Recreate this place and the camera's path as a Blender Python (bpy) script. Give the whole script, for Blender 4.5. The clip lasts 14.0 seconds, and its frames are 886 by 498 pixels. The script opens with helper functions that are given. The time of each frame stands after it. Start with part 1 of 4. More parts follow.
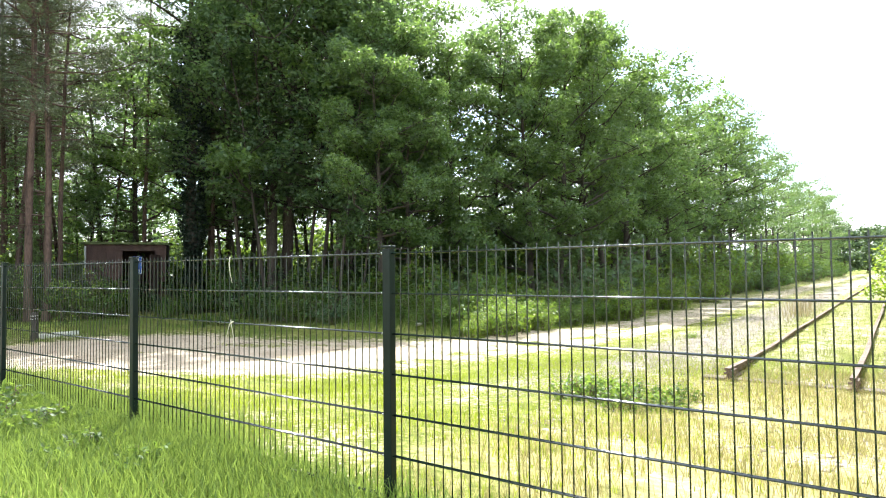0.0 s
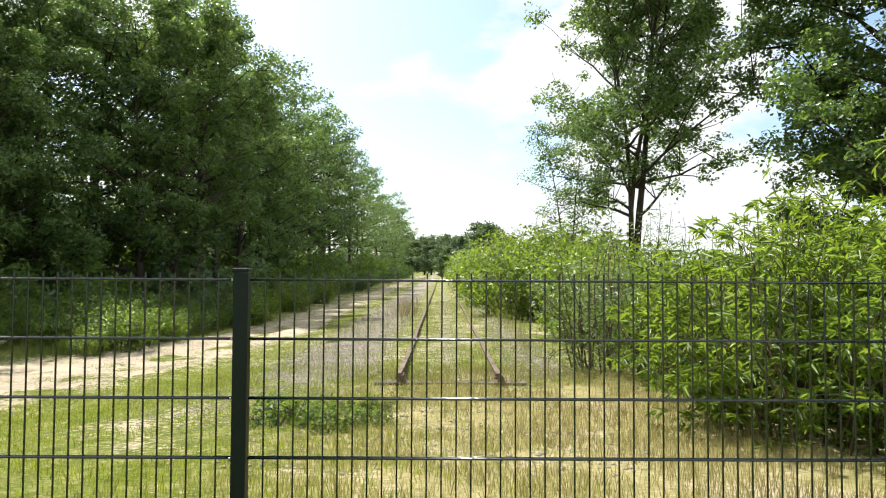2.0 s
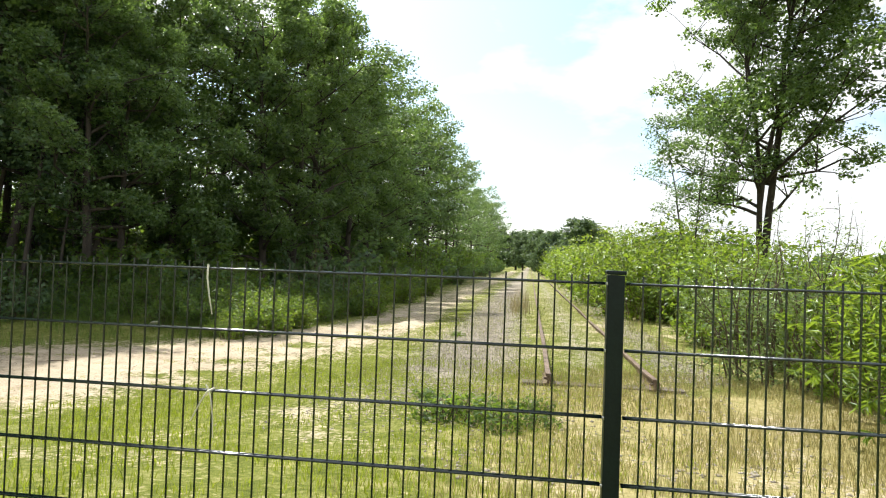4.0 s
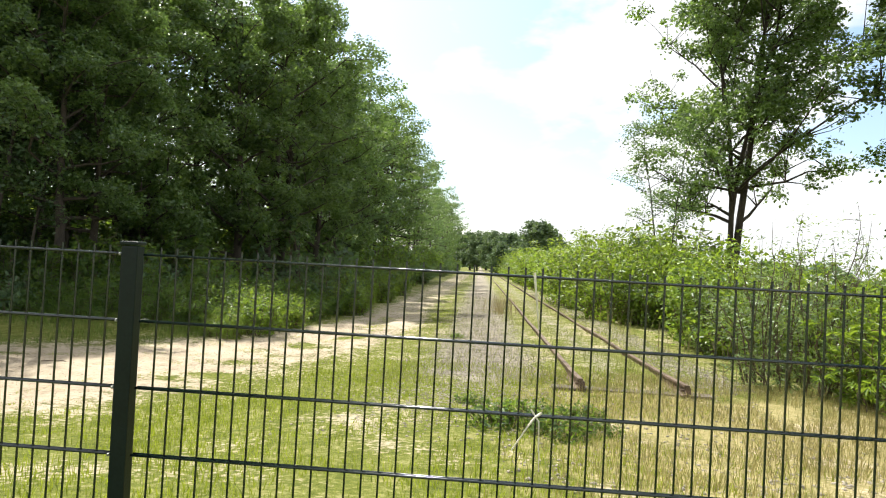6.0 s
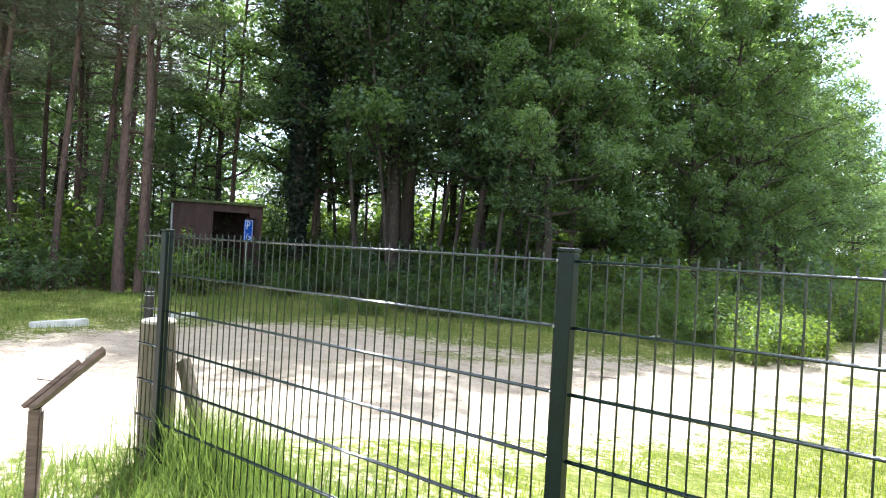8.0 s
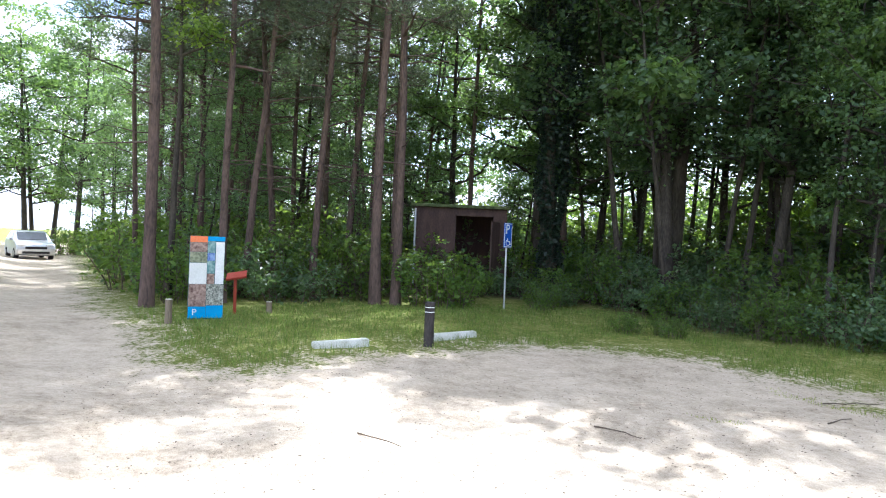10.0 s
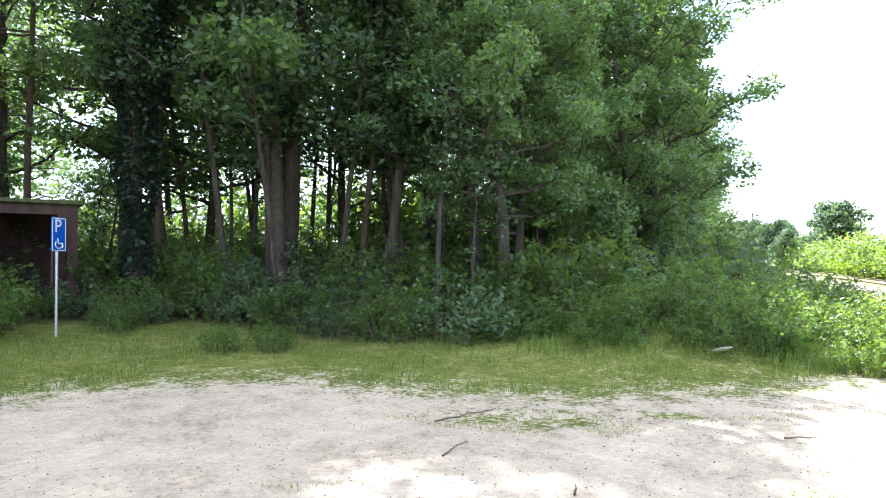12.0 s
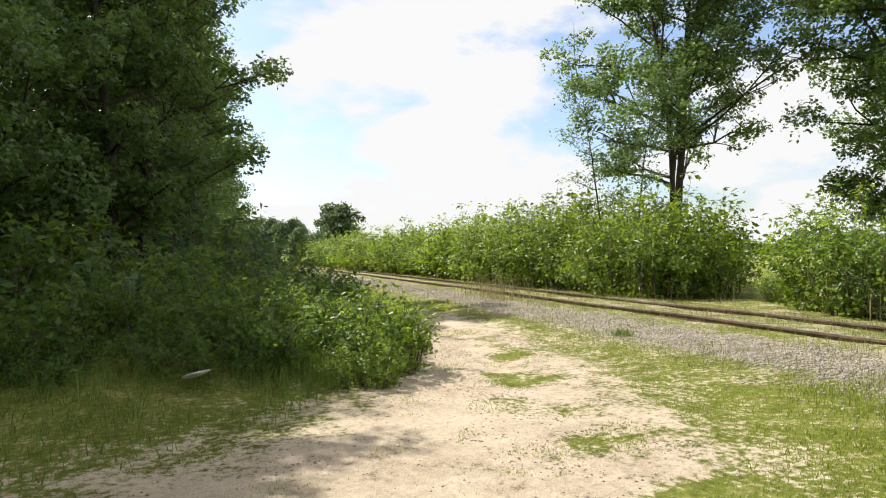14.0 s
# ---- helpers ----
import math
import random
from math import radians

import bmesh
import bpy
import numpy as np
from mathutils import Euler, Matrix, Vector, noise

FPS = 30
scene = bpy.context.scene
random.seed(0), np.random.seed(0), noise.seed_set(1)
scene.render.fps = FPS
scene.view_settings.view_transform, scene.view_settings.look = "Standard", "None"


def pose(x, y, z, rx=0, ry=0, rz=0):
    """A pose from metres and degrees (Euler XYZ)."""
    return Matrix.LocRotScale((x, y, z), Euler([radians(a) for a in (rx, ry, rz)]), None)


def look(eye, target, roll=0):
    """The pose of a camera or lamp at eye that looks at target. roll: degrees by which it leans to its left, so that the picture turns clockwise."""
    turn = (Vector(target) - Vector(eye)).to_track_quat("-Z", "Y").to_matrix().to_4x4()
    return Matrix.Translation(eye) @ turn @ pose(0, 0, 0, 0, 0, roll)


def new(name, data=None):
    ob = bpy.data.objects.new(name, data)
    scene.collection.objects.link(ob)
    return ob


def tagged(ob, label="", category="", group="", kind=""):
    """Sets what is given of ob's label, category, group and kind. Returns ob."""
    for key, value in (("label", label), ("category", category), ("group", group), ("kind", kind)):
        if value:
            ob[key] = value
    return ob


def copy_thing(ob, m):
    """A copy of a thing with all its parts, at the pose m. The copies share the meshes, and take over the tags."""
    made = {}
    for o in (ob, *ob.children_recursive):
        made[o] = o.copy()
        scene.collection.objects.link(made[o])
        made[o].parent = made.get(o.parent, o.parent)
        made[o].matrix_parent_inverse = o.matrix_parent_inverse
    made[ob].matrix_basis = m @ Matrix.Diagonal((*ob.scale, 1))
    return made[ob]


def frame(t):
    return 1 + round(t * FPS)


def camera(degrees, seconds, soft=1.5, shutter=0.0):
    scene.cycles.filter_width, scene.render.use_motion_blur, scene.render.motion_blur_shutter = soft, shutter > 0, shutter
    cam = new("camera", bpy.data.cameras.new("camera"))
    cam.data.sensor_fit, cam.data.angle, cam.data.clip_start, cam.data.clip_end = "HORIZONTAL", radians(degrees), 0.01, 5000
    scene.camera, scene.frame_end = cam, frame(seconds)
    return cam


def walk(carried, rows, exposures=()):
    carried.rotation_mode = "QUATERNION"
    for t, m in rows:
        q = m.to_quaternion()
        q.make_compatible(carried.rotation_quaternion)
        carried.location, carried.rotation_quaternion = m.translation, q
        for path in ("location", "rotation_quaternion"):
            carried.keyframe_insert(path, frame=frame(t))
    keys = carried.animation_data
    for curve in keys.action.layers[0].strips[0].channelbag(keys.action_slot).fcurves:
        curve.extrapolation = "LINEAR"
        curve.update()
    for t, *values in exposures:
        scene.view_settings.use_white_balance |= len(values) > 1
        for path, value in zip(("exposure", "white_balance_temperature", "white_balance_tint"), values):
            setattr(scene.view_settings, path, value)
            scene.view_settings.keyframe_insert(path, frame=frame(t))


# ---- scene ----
cam = camera(71.2, 14.0, soft=1.1)
PATH = [
    (0, (2.063, -2.334, 1.188), (0.877, -0.725, 1.26), -0.6),
    (0.5, (1.594, -2.182, 1.224), (0.93, -0.297, 1.297), -0.0),
    (1, (1.249, -2.165, 1.259), (1.057, -0.176, 1.333), -0.5),
    (1.5, (0.986, -2.122, 1.289), (0.977, -0.123, 1.354), -0.4),
    (2, (0.681, -2.115, 1.319), (0.685, -0.116, 1.385), 0.3),
    (2.5, (0.402, -2.094, 1.325), (0.325, -0.097, 1.396), -0.1),
    (3, (0.222, -2.05, 1.318), (0.034, -0.06, 1.369), 0.2),
    (3.5, (0.028, -1.961, 1.321), (-0.253, 0.019, 1.373), 0.4),
    (3.7, (-0.093, -1.939, 1.329), (-0.396, 0.038, 1.372), 1.5),
    (6, (-1.457, -1.814, 1.305), (-1.581, 0.182, 1.351), 3.2),
    (6.5, (-2.098, -1.756, 1.317), (-2.24, 0.239, 1.364), 3.5),
    (7, (-2.794, -1.714, 1.321), (-3.168, 0.25, 1.356), 3.3),
    (7.5, (-3.443, -1.723, 1.319), (-4.293, 0.087, 1.328), 2.9),
    (8, (-4.163, -1.707, 1.295), (-5.395, -0.132, 1.295), 3.2),
    (8.5, (-5.003, -1.606, 1.248), (-6.513, -0.294, 1.233), 2.9),
    (8.7, (-5.317, -1.572, 1.224), (-6.922, -0.379, 1.204), 3.1),
    (9.75, (-7.0, -1.5, 1.2), (-8.63, -0.34, 1.185), 2.5),
    (10.35, (-7.85, -1.0, 1.17), (-9.53, 0.09, 1.165), 2.0),
    (10.8, (-7.736, -0.337, 1.156), (-9.428, 0.729, 1.161), 1.6),
    (11, (-7.893, -0.16, 1.157), (-9.495, 1.037, 1.17), 1.1),
    (11.5, (-8.325, 0.469, 1.067), (-9.526, 2.068, 1.096), 0.6),
    (12, (-8.602, 1.156, 1.018), (-9.385, 2.996, 1.055), -0.1),
    (12.5, (-8.638, 1.868, 0.932), (-8.915, 3.848, 0.967), -0.4),
    (13, (-8.567, 2.682, 0.881), (-8.486, 4.68, 0.906), -0.6),
    (13.5, (-8.331, 3.457, 0.855), (-7.884, 5.406, 0.875), -0.6),
    (14, (-8.098, 4.239, 0.9), (-7.445, 6.129, 0.921), -0.5),
]
EXPOSURES = [(0, 1.85, 5900, 9), (0.6, 1.06, 6100, 7), (1.5, 0.69, 6300, 7), (3, 0.74, 6300, 7), (6, 0.79, 6400, 8), (7, 0.89, 6300, 8), (8, 1.82, 5500, 13), (8.7, 2.10, 5300, 13),
             (10.8, 1.60, 5300, 13), (11.5, 2.28, 5250, 13), (12.1, 2.23, 5450, 13), (12.5, 0.93, 6200, 10), (13, 0.44, 6500, 10), (14, 0.51, 6500, 10)]
walk(cam, [(t, look(eye, target, roll)) for t, eye, target, roll in PATH], EXPOSURES)


SUN_AZ = (-0.67, 0.743)
SUN_EL = radians(55)
world = bpy.data.worlds.new("sky")
scene.world = world
world.use_nodes = True
wn, wl = world.node_tree.nodes, world.node_tree.links
wn.clear()
sky = wn.new("ShaderNodeTexSky")
sky.sky_type = "NISHITA"
sky.sun_disc = False
sky.sun_elevation = SUN_EL
sky.sun_rotation = radians(318)
sky.dust_density = 2.0
bg_sky = wn.new("ShaderNodeBackground")
bg_sky.inputs["Strength"].default_value = 0.15
bg_cloud = wn.new("ShaderNodeBackground")
bg_cloud.inputs["Color"].default_value = (1.0, 1.0, 1.0, 1)
bg_cloud.inputs["Strength"].default_value = 0.67
coord = wn.new("ShaderNodeTexCoord")
squash = wn.new("ShaderNodeMapping")
squash.inputs["Scale"].default_value = (1.0, 1.0, 2.2)
cn = wn.new("ShaderNodeTexNoise")
cn.inputs["Scale"].default_value = 2.6
cn.inputs["Detail"].default_value = 7
cn.inputs["Roughness"].default_value = 0.55
cr = wn.new("ShaderNodeValToRGB")
cr.color_ramp.elements[0].position, cr.color_ramp.elements[1].position = 0.42, 0.49
mixw = wn.new("ShaderNodeMixShader")
outw = wn.new("ShaderNodeOutputWorld")
wl.new(coord.outputs["Generated"], squash.inputs["Vector"])
wl.new(squash.outputs[0], cn.inputs["Vector"])
# the break in the clouds above the line
gap = wn.new("ShaderNodeVectorMath")
gap.operation = "DISTANCE"
gap.inputs[1].default_value = (-0.1, 0.94, 0.33)
gap_f = wn.new("ShaderNodeMapRange")
gap_f.interpolation_type = "SMOOTHSTEP"
gap_f.inputs["From Min"].default_value, gap_f.inputs["From Max"].default_value = 0.06, 0.42
gap_f.inputs["To Min"].default_value, gap_f.inputs["To Max"].default_value = -0.15, 0.03
lift_cloud = wn.new("ShaderNodeMath")
lift_cloud.operation = "ADD"
wl.new(coord.outputs["Generated"], gap.inputs[0])
wl.new(gap.outputs["Value"], gap_f.inputs["Value"])
wl.new(cn.outputs["Fac"], lift_cloud.inputs[0])
wl.new(gap_f.outputs[0], lift_cloud.inputs[1])
wl.new(lift_cloud.outputs[0], cr.inputs[0])
wl.new(sky.outputs[0], bg_sky.inputs["Color"])
wl.new(cr.outputs[0], mixw.inputs[0])
wl.new(bg_sky.outputs[0], mixw.inputs[1])
wl.new(bg_cloud.outputs[0], mixw.inputs[2])
wl.new(mixw.outputs[0], outw.inputs[0])

sun_data = bpy.data.lights.new("sun", "SUN")
sun_data.energy, sun_data.angle, sun_data.color = 5.0, radians(0.53), (1.0, 0.95, 0.86)
sun = new("sun", sun_data)
sun.matrix_world = look((SUN_AZ[0] * 60 * math.cos(SUN_EL), SUN_AZ[1] * 60 * math.cos(SUN_EL), 60 * math.sin(SUN_EL)), (0, 0, 0))


# ---- materials ----
def rgba(c):
    return (c[0], c[1], c[2], 1)


def surface(name, c1, c2, scale=6.0, fine=60.0, rough=0.8, bump=0.3, metal=0.0, streak=(1, 1, 1), spec=0.3):
    """Two colours mixed by coarse and fine noise, with relief."""
    m = bpy.data.materials.new(name)
    m.use_nodes = True
    n, l = m.node_tree.nodes, m.node_tree.links
    b = n["Principled BSDF"]
    tc, mp = n.new("ShaderNodeTexCoord"), n.new("ShaderNodeMapping")
    mp.inputs["Scale"].default_value = streak
    a, f = n.new("ShaderNodeTexNoise"), n.new("ShaderNodeTexNoise")
    a.inputs["Scale"].default_value, f.inputs["Scale"].default_value = scale, fine
    a.inputs["Detail"].default_value, f.inputs["Detail"].default_value = 5, 4
    add = n.new("ShaderNodeMath")
    add.operation = "MULTIPLY_ADD"
    add.inputs[1].default_value = 0.5
    half = n.new("ShaderNodeMath")
    half.operation = "MULTIPLY"
    half.inputs[1].default_value = 0.5
    ramp = n.new("ShaderNodeValToRGB")
    ramp.color_ramp.elements[0].position, ramp.color_ramp.elements[1].position = 0.36, 0.64
    ramp.color_ramp.elements[0].color, ramp.color_ramp.elements[1].color = rgba(c1), rgba(c2)
    bp = n.new("ShaderNodeBump")
    bp.inputs["Strength"].default_value, bp.inputs["Distance"].default_value = bump, 0.02
    l.new(tc.outputs["Object"], mp.inputs["Vector"])
    l.new(mp.outputs[0], a.inputs["Vector"])
    l.new(mp.outputs[0], f.inputs["Vector"])
    l.new(a.outputs["Fac"], add.inputs[0])
    l.new(f.outputs["Fac"], half.inputs[0])
    l.new(half.outputs[0], add.inputs[2])
    l.new(add.outputs[0], ramp.inputs[0])
    l.new(ramp.outputs[0], b.inputs["Base Color"])
    l.new(f.outputs["Fac"], bp.inputs["Height"])
    l.new(bp.outputs[0], b.inputs["Normal"])
    b.inputs["Roughness"].default_value, b.inputs["Metallic"].default_value = rough, metal
    b.inputs["Specular IOR Level"].default_value = spec
    return m


def leafy(name, dark, light, glow, through_share=0.4, rough=0.5, spec=0.3):
    """Leaf: each one its own tint, with light passing through it."""
    m = bpy.data.materials.new(name)
    m.use_nodes = True
    n, l = m.node_tree.nodes, m.node_tree.links
    b, out = n["Principled BSDF"], n["Material Output"]
    g = n.new("ShaderNodeNewGeometry")
    oi = n.new("ShaderNodeObjectInfo")
    ramp, ramp2 = n.new("ShaderNodeValToRGB"), n.new("ShaderNodeValToRGB")
    ramp.color_ramp.elements[0].color, ramp.color_ramp.elements[1].color = rgba(dark), rgba(light)
    ramp2.color_ramp.elements[0].color = rgba([0.6 * v for v in glow])
    ramp2.color_ramp.elements[1].color = rgba(glow)
    hue = n.new("ShaderNodeHueSaturation")
    val = n.new("ShaderNodeMath")
    val.operation = "MULTIPLY_ADD"
    val.inputs[1].default_value, val.inputs[2].default_value = 0.45, 0.78
    tr = n.new("ShaderNodeBsdfTranslucent")
    mx = n.new("ShaderNodeMixShader")
    mx.inputs[0].default_value = through_share
    l.new(g.outputs["Random Per Island"], ramp.inputs[0])
    l.new(g.outputs["Random Per Island"], ramp2.inputs[0])
    l.new(oi.outputs["Random"], val.inputs[0])
    l.new(val.outputs[0], hue.inputs["Value"])
    l.new(ramp.outputs[0], hue.inputs["Color"])
    l.new(hue.outputs[0], b.inputs["Base Color"])
    l.new(ramp2.outputs[0], tr.inputs["Color"])
    b.inputs["Roughness"].default_value = rough
    b.inputs["Specular IOR Level"].default_value = spec
    l.new(b.outputs[0], mx.inputs[1])
    l.new(tr.outputs[0], mx.inputs[2])
    l.new(mx.outputs[0], out.inputs["Surface"])
    return m


M = {}
M["oak"] = leafy("oak_leaf", (0.022, 0.055, 0.02), (0.12, 0.185, 0.06), (0.33, 0.5, 0.09), 0.38, 0.34, 0.5)
M["dark_leaf"] = leafy("forest_leaf", (0.02, 0.05, 0.026), (0.105, 0.16, 0.075), (0.3, 0.46, 0.11), 0.4, 0.42, 0.35)
M["needle"] = leafy("pine_needle", (0.035, 0.052, 0.036), (0.12, 0.14, 0.08), (0.22, 0.26, 0.1), 0.25)
M["hedge"] = leafy("hedge_leaf", (0.022, 0.06, 0.008), (0.15, 0.235, 0.03), (0.44, 0.6, 0.05), 0.4, 0.4, 0.4)
M["willow"] = leafy("willow_leaf", (0.07, 0.13, 0.045), (0.20, 0.27, 0.11), (0.4, 0.52, 0.14), 0.35, 0.35, 0.5)
M["bramble"] = leafy("bramble_leaf", (0.014, 0.042, 0.012), (0.085, 0.15, 0.03), (0.36, 0.52, 0.06), 0.4)
M["ivy"] = leafy("ivy_leaf", (0.008, 0.018, 0.012), (0.022, 0.04, 0.022), (0.04, 0.07, 0.02), 0.12, 0.4)
M["far"] = leafy("far_leaf", (0.04, 0.075, 0.045), (0.10, 0.155, 0.075), (0.25, 0.36, 0.1), 0.3)
M["grass"] = leafy("grass_blade", (0.07, 0.115, 0.01), (0.24, 0.29, 0.035), (0.48, 0.57, 0.04), 0.4)
M["lush"] = leafy("lush_grass_blade", (0.045, 0.095, 0.016), (0.17, 0.235, 0.05), (0.35, 0.46, 0.08), 0.38)
M["dry"] = leafy("dry_grass_blade", (0.18, 0.165, 0.06), (0.44, 0.37, 0.165), (0.5, 0.45, 0.16), 0.34, 0.7)
M["line"] = leafy("line_grass_blade", (0.12, 0.145, 0.045), (0.32, 0.3, 0.12), (0.4, 0.42, 0.14), 0.33, 0.7)
M["seed"] = leafy("seed_stalk", (0.22, 0.18, 0.09), (0.42, 0.34, 0.19), (0.4, 0.34, 0.16), 0.3, 0.7)
M["bark"] = surface("bark", (0.03, 0.025, 0.02), (0.085, 0.07, 0.055), 5, 40, 0.9, 0.9, streak=(1, 1, 0.25))
M["pine_bark"] = surface("pine_bark", (0.05, 0.036, 0.03), (0.15, 0.10, 0.08), 4, 30, 0.9, 0.9, streak=(1, 1, 0.25))
M["fence"] = surface("dark_green_powder_coat", (0.003, 0.008, 0.007), (0.006, 0.016, 0.013), 8, 120, 0.2, 0.03, spec=0.8)
M["fence_post"] = surface("dull_dark_green_coat", (0.003, 0.008, 0.007), (0.006, 0.015, 0.012), 8, 120, 0.42, 0.05, spec=0.25)
M["fence_green"] = surface("mid_green_post", (0.007, 0.045, 0.03), (0.013, 0.07, 0.047), 8, 120, 0.4, 0.05, spec=0.4)
M["clip"] = surface("zinc_clip", (0.3, 0.3, 0.3), (0.5, 0.5, 0.5), 30, 200, 0.35, 0.1, 0.9)
M["wood"] = surface("weathered_wood", (0.11, 0.085, 0.055), (0.26, 0.21, 0.15), 9, 60, 0.85, 0.5, streak=(1, 1, 0.12))
M["endgrain"] = surface("pale_end_grain", (0.42, 0.37, 0.29), (0.66, 0.6, 0.5), 14, 90, 0.9, 0.4)
M["lectern"] = surface("brown_stained_wood", (0.10, 0.065, 0.045), (0.22, 0.15, 0.11), 8, 70, 0.7, 0.3, streak=(0.2, 1, 1))
M["rust"] = surface("rusty_rail", (0.07, 0.048, 0.035), (0.24, 0.175, 0.13), 5, 80, 0.7, 0.4, 0.2)
M["sleeper"] = surface("old_sleeper", (0.09, 0.075, 0.06), (0.20, 0.17, 0.14), 6, 50, 0.9, 0.5, streak=(0.2, 1, 1))
M["stone"] = surface("ballast_stone", (0.17, 0.148, 0.118), (0.44, 0.39, 0.325), 3, 60, 0.9, 0.4)
M["pebble"] = surface("dirt_clod", (0.09, 0.07, 0.05), (0.22, 0.17, 0.12), 9, 60, 0.95, 0.4)
M["crumb"] = surface("dry_soil_crumb", (0.16, 0.125, 0.085), (0.42, 0.36, 0.27), 9, 60, 0.95, 0.4)
M["concrete"] = surface("mossy_concrete", (0.30, 0.31, 0.23), (0.66, 0.65, 0.59), 5, 50, 0.9, 0.4)
M["white"] = surface("dirty_white_paint", (0.62, 0.62, 0.60), (0.82, 0.82, 0.80), 4, 60, 0.6, 0.05)
M["board_white"] = surface("pale_board", (0.60, 0.60, 0.56), (0.74, 0.74, 0.70), 3, 40, 0.5, 0.02)
M["orange"] = surface("orange_print", (0.72, 0.16, 0.05), (0.82, 0.25, 0.09), 6, 40, 0.45, 0.02)
M["blue"] = surface("cyan_blue_print", (0.01, 0.24, 0.55), (0.02, 0.33, 0.66), 6, 40, 0.45, 0.02)
M["photo_brown"] = surface("brown_photo_print", (0.10, 0.05, 0.04), (0.42, 0.30, 0.24), 9, 22, 0.45, 0.02)
M["photo_green"] = surface("green_photo_print", (0.05, 0.07, 0.04), (0.36, 0.38, 0.24), 8, 20, 0.45, 0.02)
M["photo_blue"] = surface("blue_photo_print", (0.04, 0.08, 0.35), (0.30, 0.42, 0.62), 8, 20, 0.45, 0.02)
M["photo_teal"] = surface("teal_photo_print", (0.05, 0.16, 0.17), (0.34, 0.46, 0.42), 8, 20, 0.45, 0.02)
M["photo_dark"] = surface("dark_photo_print", (0.03, 0.04, 0.03), (0.5, 0.5, 0.42), 14, 40, 0.45, 0.02)
M["teal"] = surface("dark_teal_base", (0.03, 0.09, 0.10), (0.05, 0.14, 0.15), 6, 40, 0.6, 0.05)
M["sign_blue"] = surface("sign_blue", (0.008, 0.06, 0.36), (0.014, 0.09, 0.46), 6, 50, 0.4, 0.01)
M["galv"] = surface("galvanised_tube", (0.38, 0.39, 0.40), (0.55, 0.56, 0.57), 8, 60, 0.45, 0.05, 0.7)
M["red"] = surface("faded_red_paint", (0.24, 0.035, 0.02), (0.38, 0.07, 0.04), 7, 60, 0.6, 0.1)
M["shed_wall"] = surface("dark_brown_boards", (0.05, 0.032, 0.028), (0.10, 0.062, 0.05), 5, 50, 0.85, 0.3, streak=(1, 1, 0.2))
# near-black, so the shade inside the open shed is part of the floor's colour
M["shed_shade"] = surface("shed_inside_shade", (0.012, 0.012, 0.013), (0.03, 0.03, 0.03), 5, 50, 0.9, 0.1)
M["moss"] = surface("mossy_roof", (0.05, 0.07, 0.025), (0.14, 0.16, 0.07), 6, 60, 0.95, 0.6)
M["bollard"] = surface("dark_tarred_wood", (0.025, 0.022, 0.02), (0.07, 0.06, 0.055), 7, 60, 0.85, 0.4, streak=(1, 1, 0.2))
M["silver"] = surface("silver_car_paint", (0.52, 0.53, 0.55), (0.60, 0.61, 0.63), 2, 90, 0.28, 0.0, 0.6, spec=0.5)
M["car_glass"] = surface("dark_car_glass", (0.02, 0.025, 0.03), (0.03, 0.035, 0.04), 2, 30, 0.08, 0.0, spec=0.7)
M["rubber"] = surface("tyre_rubber", (0.012, 0.012, 0.012), (0.03, 0.03, 0.03), 9, 60, 0.9, 0.2)
M["black"] = surface("black_plastic", (0.012, 0.012, 0.013), (0.03, 0.03, 0.032), 9, 60, 0.6, 0.1)
M["lamp"] = surface("headlamp_lens", (0.5, 0.52, 0.55), (0.75, 0.77, 0.8), 12, 60, 0.15, 0.0, spec=0.6)
M["straw"] = surface("dry_straw", (0.62, 0.56, 0.42), (0.8, 0.76, 0.64), 20, 90, 0.8, 0.2)
M["twig"] = surface("dry_twig", (0.07, 0.05, 0.035), (0.18, 0.14, 0.10), 9, 60, 0.9, 0.3)


# ---- ground ----
def smooth(a, b, v):
    t = np.clip((v - a) / (b - a), 0, 1)
    return t * t * (3 - 2 * t)


SAND = ((-8.4, -1.2), (-7.5, 1.2), (-6.6, 3.4), (-5.2, 6.4), (-4.3, 9.0), (-3.5, 12.0), (-3.0, 16.0), (-3.2, 30.0), (-3.2, 160.0),
        (-5.4, 160.0), (-5.2, 30.0), (-5.4, 15.0), (-6.3, 11.6), (-7.6, 9.5), (-9.5, 8.3), (-11.4, 7.75), (-13.6, 7.7), (-15.6, 6.2), (-16.0, 3.4),
        (-15.4, 1.2), (-16.2, 0.2), (-19.5, 0.4), (-22.0, 0.0), (-47.0, 1.2), (-90.0, 3.0), (-90.0, -2.0), (-47.0, -3.4), (-22.0, -5.0), (-12.0, -6.5), (-9.0, -4.0))


def polygon_distance(px, py, poly):
    """Distance to a polygon's edge, positive inside."""
    inside = np.zeros(px.shape, bool)
    best = np.full(px.shape, 1e9)
    for (x0, y0), (x1, y1) in zip(poly, poly[1:] + poly[:1]):
        dx, dy = x1 - x0, y1 - y0
        t = np.clip(((px - x0) * dx + (py - y0) * dy) / (dx * dx + dy * dy), 0, 1)
        best = np.minimum(best, np.hypot(px - x0 - t * dx, py - y0 - t * dy))
        cross = (y0 > py) != (y1 > py)
        inside ^= cross & (px < (x1 - x0) * (py - y0) / (dy if dy else 1e-9) + x0)
    return np.where(inside, best, -best)


